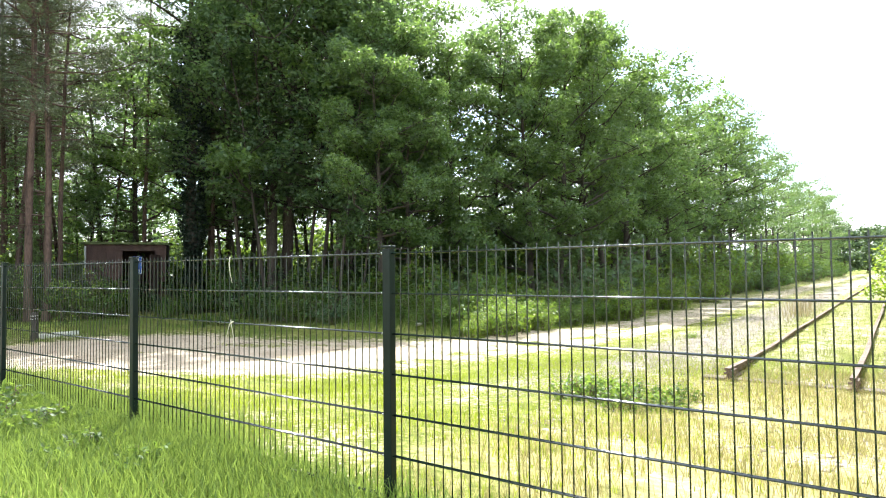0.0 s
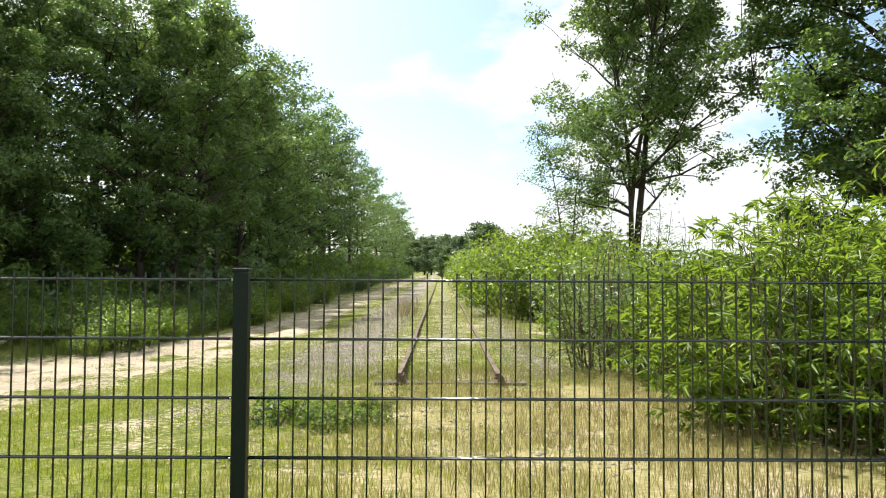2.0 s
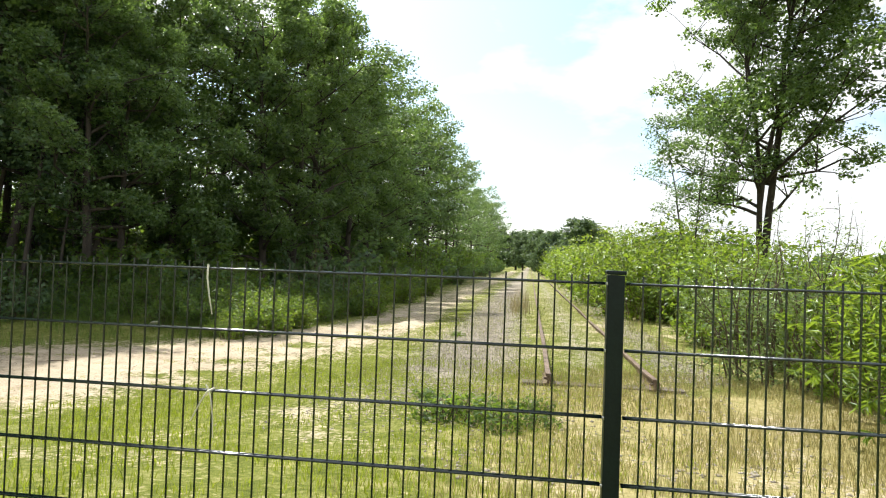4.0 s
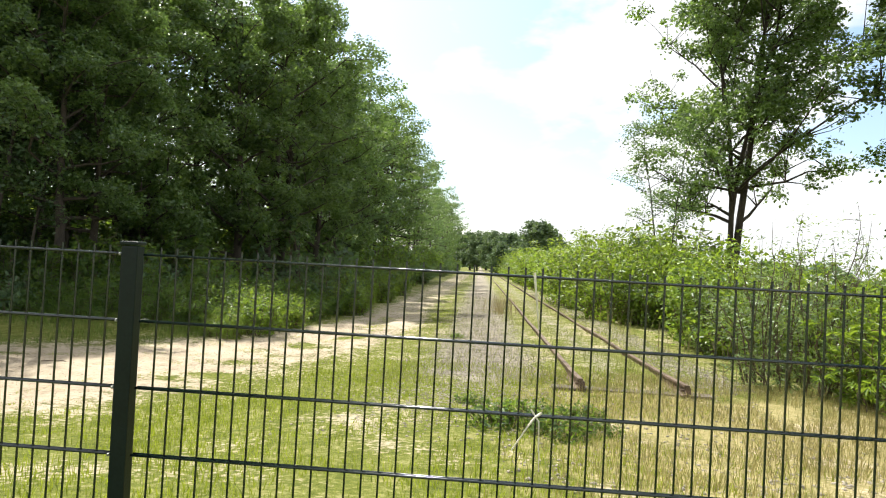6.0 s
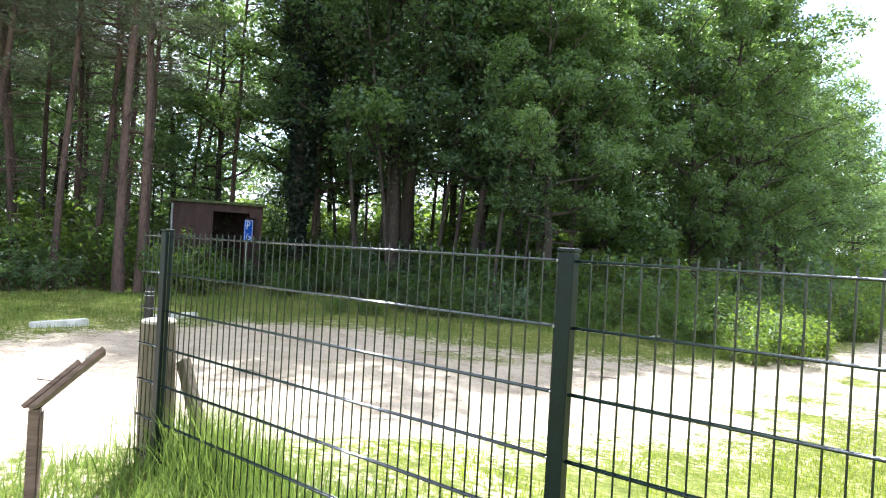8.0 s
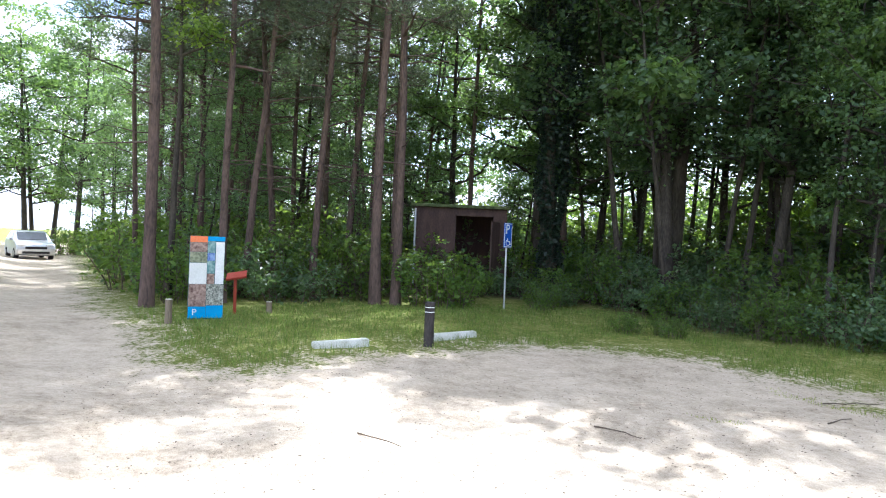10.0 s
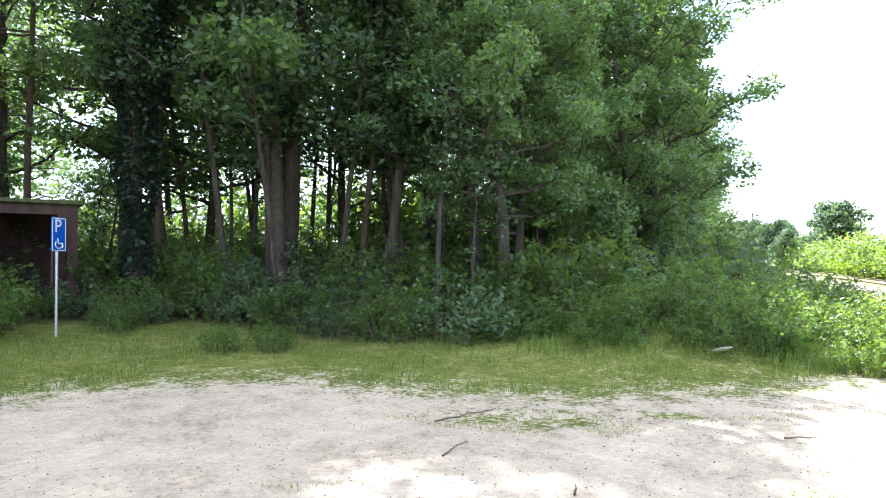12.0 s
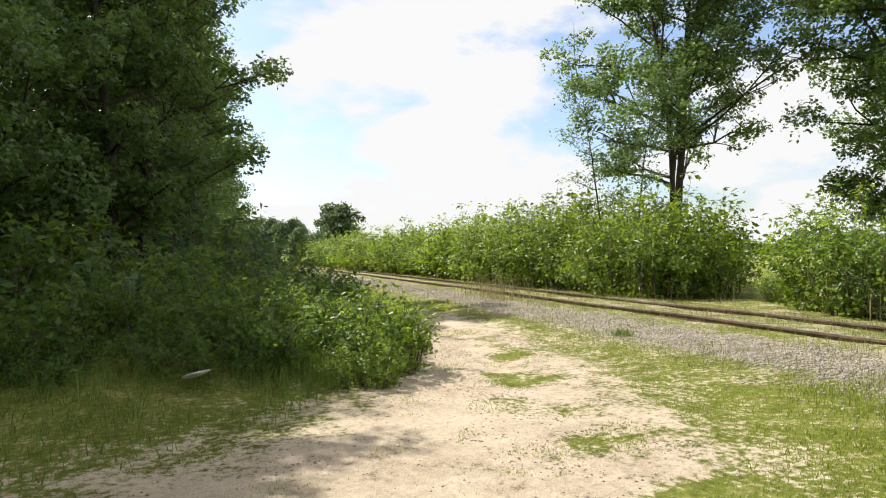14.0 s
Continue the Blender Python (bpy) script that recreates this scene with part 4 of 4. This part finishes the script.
OAK = "broad-leaved tree with a dense dark green crown"
EDGE = "forest edge trees"
oaks = [make_tree("oak_tree", on(-13.0, 18.6, 20), OAK, 11, 10.6, 0.16, 3.3, 26, 150, 0.5, 0.13, "oak", 0.17, EDGE, rise=0.9, sub_up=0.9, keep=0.72),
        make_tree("oak_tree", on(-14.0, 16.2, 80), OAK, 12, 11.6, 0.27, 3.3, 26, 150, 0.5, 0.13, "oak", 0.19, EDGE, rise=0.9, sub_up=0.9, keep=0.72),
        make_tree("oak_tree", on(-15.8, 14.4, 140), OAK, 13, 13.5, 0.27, 3.1, 26, 150, 0.48, 0.13, "dark_leaf", 0.16, EDGE, rise=0.9, sub_up=0.9, keep=0.72),
        make_tree("oak_tree", on(-10.7, 21.4, 200), OAK, 14, 11.8, 0.13, 3.3, 26, 150, 0.5, 0.13, "oak", 0.18, EDGE, rise=0.8, sub_up=0.9, keep=0.72)]
FT = "trees deeper in the wood"
deep = [make_tree("oak_tree", on(-16.0, 18.2, 0), OAK, 15, 14.0, 0.22, 3.6, 20, 40, 0.66, 0.2, "dark_leaf", 0.17, FT, rise=0.7, keep=0.85),
        make_tree("oak_tree", on(-19.6, 18.6, 0), OAK, 16, 13.5, 0.22, 3.5, 20, 40, 0.66, 0.2, "oak", 0.17, FT, keep=0.85)]
slim = make_tree("young_tree", on(-13.8, 12.9, 10), "slim young tree with bare lower stem and sparse leaves", 21, 11.0, 0.3, 1.9, 14, 26, 0.55, 0.13, "dark_leaf", 0.07, "slim young trees", lean_by=0.08)
PINE = "tall pine with a bare reddish trunk and dark needles"
pines = [make_tree("pine_tree", on(-21.2, 6.6, 0), PINE, 31, 20.0, 0.33, 2.4, 24, 110, 0.5, 0.16, "needle", 0.125, "pines by the yard", width=0.14, bark="pine_bark", rise=0.35, subs=2, dead=16, lean_by=0.05),
         make_tree("pine_tree", on(-23.6, 3.4, 0), PINE, 32, 19.0, 0.36, 2.3, 22, 110, 0.5, 0.16, "needle", 0.1, "pines by the yard", width=0.14, bark="pine_bark", rise=0.3, subs=2, dead=18, lean_by=0.07)]
rng = np.random.default_rng(77)
spots = []
# edge along the track
deep_spots = []
for k, yy in enumerate(np.arange(23.5, 66, 3.4)):
    (spots if yy < 40 else deep_spots).append((-10.8 + rng.uniform(-0.5, 0.5), yy, rng.uniform(1.0, 1.3), k))
    deep_spots.append((-14.6 + rng.uniform(-1, 1), yy + 1.5, rng.uniform(0.95, 1.15), k + 2))
for k, yy in enumerate(np.arange(68, 150, 6.5)):
    deep_spots.append((-9.8 + rng.uniform(-1, 1), yy, rng.uniform(0.9, 1.15), k))
# edge along the yard, and the rows behind it
spots += [(-12.5, 13.9, 0.8, 1), (-12.8, 15.6, 0.72, 1), (-18.2, 13.6, 1.42, 2), (-24.0, 13.8, 1.15, 1), (-19.2, 15.0, 1.5, 1)]
for k, (x, y) in enumerate(((-15.2, 20.4), (-23.0, 16.0), (-27.0, 17.5), (-13.6, 22.8), (-20.5, 22.5), (-29.0, 20.5), (-28.5, 13.5), (-33.5, 15.5),)):
    deep_spots.append((x, y, rng.uniform(0.9, 1.12), k + 1))
scatter(oaks, spots)
scatter(deep, deep_spots)
spots = []
for k in range(34):
    x, y = rng.uniform(-23.5, -10.5), rng.uniform(12.6, 20)
    if math.hypot(x + 21.2, y - 12) > 1.2 and y > 12.4 + 0.35 * max(0, -x - 17) and abs((x + 6.3) * 0.743 + (y - 12) * 0.67) > 1.6:
        spots.append((x, y, rng.uniform(0.95, 1.45) if x < -14 else rng.uniform(0.5, 0.72), 0))
scatter([slim], spots)
spots = []
for k, (x, y) in enumerate(((-21.9, 0.9), (-23.4, 5.2), (-22.4, 2.6), (-24.8, 6.8), (-26.6, 3.0), (-27.2, 5.6), (-26.0, 8.4), (-29.6, 4.4), (-30.8, 7.4), (-28.8, 9.4), (-33.0, 3.4), (-34.4, 6.2), (-33.2, 9.8), (-37.5, 4.6), (-38.4, 8.2),
                             (-36.6, 12.0), (-41.5, 5.4), (-43.0, 10.0), (-47.5, 5.2), (-49.5, 9.5), (-26.2, 12.6), (-30.2, 12.8), (-22.3, 13.6), (-24.4, 14.6), (-40.0, 14.0), (-46.0, 14.0), (-25.0, 1.4), (-29.2, 1.7), (-24.2, 8.2), (-25.6, 5.0), (-28.2, 7.6), (-31.8, 5.6), (-35.6, 3.4), (-39.6, 6.4), (-27.8, 2.6), (-32.0, 11.4), (-21.45, 6.15))):
    spots.append((x, y, rng.uniform(0.8, 1.12), k))
scatter(pines, spots)
# a mixed wood behind the pines
spots = [(-53, 8, 1.0, 1), (-54, 14, 1.1, 0), (-56, 20, 1.1, 2), (-46, 19, 1.1, 3), (-50, 26, 1.2, 0), (-40, 28, 1.15, 1), (-44, 7.5, 0.9, 3), (-39, 11.0, 0.8, 0), (-58, 10.5, 1.1, 3), (-36, 18, 1.0, 2), (-62, 16, 1.2, 1), (-48, 12.5, 0.95, 2), (-57, 1.8, 1.2, 0), (-62, -1.0, 1.3, 1), (-72, 1.0, 1.3, 0), (-36, 9.4, 0.95, 0), (-40, 12.4, 1.0, 1), (-44, 10.6, 1.0, 0), (-32, 13.6, 1.0, 0)]
scatter(deep, spots)
spots = []
for k in range(46):
    x, y = rng.uniform(-50, -23.5), rng.uniform(2.2, 16)
    if math.hypot(x + 24.8, y - 10.6) > 2.6:
        spots.append((x, y, rng.uniform(0.45, 1.0), 0))
scatter([slim], spots)
# across the lane
scatter(deep, [(-23.5, -8.0, 1.0, 0), (-31.0, -8.5, 1.1, 1), (-38.5, -7.0, 1.05, 3), (-46.0, -7.5, 1.1, 0), (-55.0, -6.0, 1.2, 1), (-62.0, 4.0, 1.1, 3), (-66.0, -3.5, 1.1, 0), (-56.0, 6.5, 1.0, 3), (-70.0, 1.0, 1.2, 1), (-63.0, -0.5, 1.05, 2), (-74.0, -6.0, 1.25, 3), (-72.0, 6.0, 1.2, 0)])

# the sunlight on this crown is put into its colour, the brighter hedge leaf
make_tree("lane_tree", on(-23.9, 1.7, 0), "slender broad-leaved tree with sunlit yellow-green leaves by the lane", 44, 11.5, 0.5, 2.4, 12, 70, 0.5, 0.13, "hedge", 0.09, "", rise=0.5, keep=0.6)
iv = make_tree("ivy_tree", on(-21.25, 12.0, 0), "thick trunk clad in dark ivy", 41, 19.5, 0.3, 3.2, 20, 70, 0.65, 0.15, "dark_leaf", 0.27, "", rise=0.5)
r2 = np.random.default_rng(42)
n = 8000
zz = r2.uniform(0.2, 11.5, n)
aa, rr = r2.uniform(0, 2 * np.pi, n), np.interp(zz, (0.2, 2.2, 4, 7, 11.5), (0.38, 0.36, 0.5, 0.8, 0.7)) * np.sqrt(r2.uniform(0.3, 1.1, n)) * (1 + 0.25 * np.sin(zz * 2.3))
part("ivy", leaves("ivy", r2, np.stack([np.cos(aa) * rr, np.sin(aa) * rr, zz], -1), 0.12, 0.8, 0.4), M["ivy"], iv, "dark evergreen ivy")

make_tree("field_oak", on(9.0, 25.0, 30), "tall open-crowned oak with several stems beyond the hedge", 51, 17.5, 0.24, 5.4, 17, 130, 0.62, 0.16, "oak", 0.19, "oaks beyond the hedge", stems=3, rise=1.25, subs=5, flat=0.9, sub_up=1.3, keep=0.85)
make_tree("field_oak", on(17.2, 18.2, 100), "broad leafy oak with hanging outer branches", 52, 18.0, 0.13, 6.6, 32, 300, 0.8, 0.17, "oak", 0.3, "oaks beyond the hedge", stems=2, rise=0.9, subs=4, flat=1.0, sub_up=1.0, keep=0.72)
scatter([slim], [(5.9, 23.6, 0.72, 0), (6.6, 26.0, 0.8, 0)])
far_tree = make_tree("far_tree", on(9.5, 113, 0), "rounded dark tree far along the line", 61, 9.0, 0.08, 3.6, 22, 40, 1.2, 0.5, "far", 0.25, "trees along the line")
scatter([far_tree], [(7.5, 95, 0.9, 0), (1.6, 99, 0.55, 0), (4.0, 150, 0.95, 0), (15.0, 135, 0.9, 0), (6.5, 150, 1.0, 0), (1.5, 170, 1.1, 0), (-2.5, 190, 1.1, 0), (10.0, 180, 1.1, 0), (-5.0, 205, 1.3, 0), (0.5, 222, 1.4, 0), (5.0, 212, 1.3, 0), (-10.0, 200, 1.3, 0)])

# ---- hedge beside the line ----
HG = "bushes beside the line"
peach = make_bush("hedge_bush", on(4.9, 4.6, 0), "bright green bush with long drooping leaves", 71, 2.75, 1.75, 84, 120, 0.145, "hedge", "bush", HG, 0.19, 0.6, True, 0.4, 0.0, 9, True)
hedge = [make_bush("hedge_bush", on(4.9, 19.7, 0), "dense fresh green bush beside the rails", 72, 2.6, 1.9, 85, 90, 0.115, "hedge", "bush", HG, 0.5, 0.15, False, 0.4, 0.0, 10),
         make_bush("hedge_bush", on(5.8, 21.8, 0), "dense fresh green bush beside the rails", 73, 2.9, 1.9, 85, 90, 0.115, "hedge", "bush", HG, 0.5, 0.2, False, 0.4, 0.0, 10)]
rough_hedge = make_bush("hedge_bush", on(4.5, 33.0, 0), "dense green bush far along the rails", 75, 2.8, 2.0, 60, 40, 0.17, "hedge", "bush", HG, 0.6, 0.15, False, 0.4, 0.1, 8)
willow = make_bush("willow_bush", on(3.75, 8.7, 0), "tall sparse grey-green willow bush", 74, 3.0, 1.15, 40, 100, 0.075, "willow", "bush", HG, 0.32, 0.2, False, 0.2, 0.02, 10)
scatter([peach], [(4.8, 6.9, 0.8, 0), (6.8, 5.6, 1.12, 0), (6.6, 8.0, 1.05, 0), (5.4, 2.6, 0.75, 0), (8.8, 7.0, 1.15, 0), (7.5, 3.2, 0.95, 0)])
scatter([willow], [(4.6, 10.2, 0.95, 0), (5.4, 9.2, 0.85, 0), (4.2, 12.6, 0.7, 0)])
spots, far_spots = [(4.9, 13.9, 1.05, 0), (5.0, 11.5, 0.9, 1), (5.6, 16.6, 0.34, 1)], []
for k, yy in enumerate(np.arange(20.4, 60, 2.3)):
    (spots if yy < 31 else far_spots).append((4.5 + rng.uniform(-0.6, 0.5), yy, rng.uniform(0.95, 1.4), k))
    far_spots.append((7.0 + rng.uniform(-0.5, 0.5), yy + 1.0, rng.uniform(0.9, 1.5), k + 1))
for k, yy in enumerate(np.arange(61, 130, 4.0)):
    far_spots.append((4.6 + rng.uniform(-0.7, 0.7), yy, rng.uniform(1.0, 1.6), k))
scatter(hedge, spots)
scatter([rough_hedge], far_spots)

# ---- undergrowth at the forest edge ----
UG = "undergrowth at the forest edge"
shrub = [make_bush("shrub", on(-20.6, 7.6, 0), "leafy shrub in the shade of the trees", 81, 1.7, 1.2, 34, 50, 0.11, "bramble", "bush", UG, 0.6, 0.1, False, 0.5, 0.1),
         make_bush("shrub", on(-18.0, 12.2, 0), "leafy shrub in the shade of the trees", 82, 1.3, 1.3, 34, 50, 0.10, "dark_leaf", "bush", UG, 0.6, 0.1, False, 0.5, 0.1)]
spots = [(-21.6, 8.6, 0.75, 0), (-22.5, 9.8, 0.6, 0), (-22.6, 4.4, 1.1, 1), (-23.2, 6.6, 1.3, 0), (-24.6, 4.6, 1.4, 0), (-24.3, 2.6, 1.3, 1), (-22.9, 1.8, 1.0, 0), (-26.0, 1.8, 1.5, 0), (-28.0, 3.6, 1.5, 1), (-27.4, 6.6, 1.9, 0), (-31, 9.5, 2.2, 1), (-35, 8, 2.2, 0), (-33, 5, 2.0, 0), (-38, 6.4, 2.2, 1), (-36, 10.5, 2.3, 0), (-42, 12, 2.3, 0), (-42, 8, 2.2, 1), (-30, 15, 2.0, 0), (-46, 9, 2.3, 0), (-27, 12, 1.8, 1), (-34, 13, 2.2, 0), (-30.6, 2.6, 1.6, 0),
         (-19.2, 9.8, 0.42, 0), (-19.7, 10.8, 0.6, 1), (-20.3, 11.2, 0.7, 0), (-22.6, 11.4, 0.9, 1), (-19.5, 12.6, 1.1, 0), (-16.6, 11.9, 0.7, 0), (-15.2, 11.6, 0.8, 1), (-13.9, 11.4, 0.7, 0), (-16.0, 9.2, 0.3, 0), (-15.2, 9.5, 0.32, 0),
         (-12.6, 12.2, 1.0, 1), (-14.9, 13.4, 1.3, 0), (-17.2, 13.6, 1.4, 1), (-11.4, 13.8, 1.3, 0), (-10.0, 14.9, 1.3, 1), (-8.6, 15.4, 1.1, 0), (-25.8, 9.8, 1.4, 0), (-23.0, 13.2, 1.3, 0), (-34, 2.6, 1.6, 0), (-39, 3.2, 1.7, 1), (-44, 3.8, 1.7, 0), (-51, 3.4, 1.6, 0),
         (-33, -6.5, 1.6, 0), (-41, -5.6, 1.6, 1), (-49.5, -4.6, 1.6, 0), (-53, 1.0, 1.2, 0)]
for k in range(26):
    spots.append((rng.uniform(-24, -9), rng.uniform(14, 21), rng.uniform(0.9, 1.9), k))
for k, yy in enumerate(np.arange(16.5, 70, 2.6)):
    spots.append((-7.4 - 0.2 * rng.uniform(-1, 2), yy, rng.uniform(0.7, 1.5), k))
for k, yy in enumerate(np.arange(42, 150, 4.5)):
    spots.append((-8.9 + rng.uniform(-0.4, 0.4), yy, rng.uniform(1.9, 2.6), k))
for k in range(26):
    spots.append((rng.uniform(-30, -10), rng.uniform(21, 29), rng.uniform(2.3, 3.2), k))
for k in range(12):
    spots.append((rng.uniform(-26, -13), rng.uniform(15, 20), rng.uniform(1.4, 2.1), k))
for k in range(14):
    spots.append((-27.0 - 1.5 * k + rng.uniform(-1, 1), rng.uniform(15, 24), rng.uniform(2.3, 3.2), k))
for k, yy in enumerate(np.arange(23, 78, 2.5)):
    spots.append((-17.5 + rng.uniform(-1.6, 1.6), yy, rng.uniform(2.6, 3.5), k))
scatter(shrub, spots)

# ---- bramble mound beside the track ----
BM = "brambles of the mound"
bram = [make_bush("bramble", on(-7.6, 12.0, 0), "low bramble bush with arching stems over grass", 91, 0.8, 1.15, 48, 80, 0.065, "bramble", "bramble", BM, 0.62, 0.1, False, 0.8, 0.0),
        make_bush("bramble", on(-9.3, 12.3, 0), "low bramble bush with arching stems over grass", 92, 0.9, 1.25, 48, 80, 0.065, "bramble", "bramble", BM, 0.62, 0.1, False, 0.8, 0.0)]
scatter(bram, [(-6.9, 13.1, 0.95, 0), (-8.4, 13.4, 1.1, 1), (-10.6, 12.6, 0.95, 0), (-7.2, 14.6, 1.05, 1), (-9.6, 13.8, 1.1, 0), (-6.9, 16.2, 1.0, 0), (-8.3, 11.5, 0.7, 1), (-6.6, 12.0, 0.6, 0), (-11.8, 12.2, 0.7, 1), (-10.0, 11.5, 0.6, 0), (-6.7, 18.0, 1.0, 1)])

# bright young growth at the edge: lighter hedge leaf stands in for the sun there
young = make_bush("shrub", on(-6.35, 11.75, 0), "bright green young shrub at the sunny edge of the track", 95, 1.0, 0.75, 46, 60, 0.075, "hedge", "bush", UG, 0.5, 0.15, False, 0.5, 0.0)
scatter([young], [(-6.1, 13.0, 0.8, 0), (-5.75, 18.3, 1.15, 0), (-6.0, 19.6, 1.3, 0), (-5.9, 24.5, 1.3, 0), (-6.1, 31.0, 1.4, 0), (-6.7, 10.9, 0.6, 0)])

# ---- grass ----
r = np.random.default_rng(101)


def field(n, x0, x1, y0, y1, edge, power=1.0):
    x, y = r.uniform(x0, x1, n), y0 + (y1 - y0) * r.uniform(0, 1, n) ** power
    clump = wobble(x, y, 1.9, 3) + 0.6 * wobble(x, y, 4.5, 5) + r.normal(size=n) * 0.5
    ok = (polygon_distance(x, y, SAND) < edge) & (clump > -0.35)
    return x[ok], y[ok]


x, y = field(66000, -7.4, 2.6, 0.15, 9.0, -0.25)
ok = x + r.normal(size=len(x)) * 0.9 < 1.2
x, y = x[ok], y[ok]
blades("meadow_grass", r, x, y, 0.062, 0.007, M["grass"], "short green meadow grass behind the fence", "grass")
x, y = field(46000, -2.0, 4.2, 0.15, 8.5, -0.2)
ok = x + r.normal(size=len(x)) * 0.7 > -0.2
x, y = x[ok], y[ok]
blades("dry_grass", r, x, y, 0.13, 0.006, M["dry"], "dry straw-coloured grass before the rail ends", "grass")
x, y = field(20000, -2.9, 3.0, 7.2, 30, -0.2, 1.4)
blades("line_grass", r, x, y, 0.1, 0.008, M["line"], "dry grass growing between the rails", "grass")
x, y = np.minimum(r.uniform(-7.5, -2.2, 9000) + np.abs(r.normal(size=9000)) * 0.8, 4.8), r.normal(0.16, 0.2, 9000)
blades("fence_grass", r, x, y, 0.22, 0.006, M["lush"], "taller grass along the foot of the fence", "grass")
x, y = r.normal(-7.2, 0.3, 1100), r.normal(0.2, 0.13, 1100)
blades("tall_grass", r, x, y, 0.42, 0.006, M["lush"], "long grass round the wooden post", "grass")
x, y = r.normal(-2.6, 2.6, 36000), 0.1 - np.abs(r.normal(size=36000)) * 0.75
ok = (polygon_distance(x, y, SAND) < -0.1) & (x < 4.9)
x, y = x[ok], y[ok]
blades("verge_grass", r, x, y, 0.16, 0.008, M["lush"], "green grass on the road verge", "grass")
n = 110000
x, y = r.uniform(-21.5, -5.2, n), r.uniform(0.5, 16, n)
d = polygon_distance(x, y, SAND)
ok = (d < -0.1) & (d > -5.5) & (wobble(x, y, 2.1, 4) + 0.7 * wobble(x, y, 0.9, 6) + r.normal(size=n) * 0.6 > np.where(x > -15.5, 0.25, -0.5)) & (x < -6.0) & ~((x > -8.2) & (y < 6))
blades("shade_grass", r, x[ok], y[ok], 0.1, 0.009, M["lush"], "soft green grass along the forest edge", "grass")
n = 210000
x, y = r.uniform(-13, -2.2, n), r.uniform(3.5, 22, n)
d = polygon_distance(x, y, SAND)
tuft = wobble(x, y, 2.6, 7) + 0.7 * wobble(x, y, 6.1, 9)
mid = np.exp(-((x - np.minimum(-5.55 + 0.5 * (y - 9.9), -4.2)) ** 2) / 0.12) * (y > 8) * (y < 18)
ok = (moss_at(x, y) > 0.3) & (tuft > 0.0) | ((d > -0.3) & (d < 1.2) & (tuft + r.normal(size=n) * 0.25 > 0.95)) | ((mid > 0.4) & (tuft > -0.1)) | ((d < 0) & (d > -2.2) & (x > -6.5) & (tuft > -0.6))
blades("track_tufts", r, x[ok], y[ok], 0.025, 0.006, M["grass"], "low grass tufts in the sandy track", "grass")
x, y = np.concatenate([r.normal(-6.7, 0.45, 6000), r.uniform(-11.5, -6.6, 3000)]), np.concatenate([r.normal(11.6, 0.9, 6000), r.uniform(10.6, 13.2, 3000)])
ok = polygon_distance(x, y, SAND) < -0.15
blades("mound_grass", r, x[ok], y[ok], 0.26, 0.009, M["lush"], "long bright grass on the flank of the mound", "grass")
n = 170
x = np.concatenate([r.normal(-0.6, 0.22, n), r.normal(2.6, 0.2, 60)])
y = np.concatenate([r.normal(21.5, 1.3, n), r.uniform(8, 24, 60)])
ok = y > 8
blades("dry_weeds", r, x[ok], y[ok], 0.85, 0.014, M["seed"], "tall dry weeds beside the rails", "weeds", 0.16)
weed = make_bush("weed", on(-1.1, 4.9, 0), "low green weed in the dry grass", 95, 0.26, 0.4, 22, 24, 0.07, "bramble", "weed", "weeds by the rail ends", 0.45, 0.1, False, 0.5, 0.0)
scatter([weed], [(-3.2, -0.35, 0.9, 0), (-3.8, -0.5, 0.8, 0), (-4.3, -0.3, 1.0, 0), (-4.9, -0.55, 0.9, 0), (-5.4, -0.35, 0.9, 0), (-2.2, -0.5, 0.7, 0), (-1.6, -0.45, 0.6, 0), (-3.5, -0.8, 0.8, 0), (-5.8, -0.6, 1.0, 0), (-0.5, 4.7, 0.9, 0), (-0.1, 5.0, 0.7, 0), (-0.7, 5.4, 0.8, 0), (-1.5, 6.0, 0.5, 0), (-0.2, 5.6, 0.7, 0), (-1.9, 13.0, 0.5, 0)])

# ---- far edge of the field ----
n = 9000
a = r.uniform(-0.2, 1.75, n)
dist = r.uniform(270, 300, n)
x, y = np.sin(a) * dist, np.cos(a) * dist
top = 7 + 2.5 * np.sin(a * 31) + 1.8 * np.sin(a * 77 + 1)
pts = np.stack([x, y, -0.5 + top * r.uniform(0, 1, n) ** 0.6], -1)
me = leaves("distant_wood", r, pts, 2.6, 0.8)
me.materials.append(M["far"])
tagged(new("distant_wood", me), "distant dark wood beyond the green field", "woodland", kind="stuff")
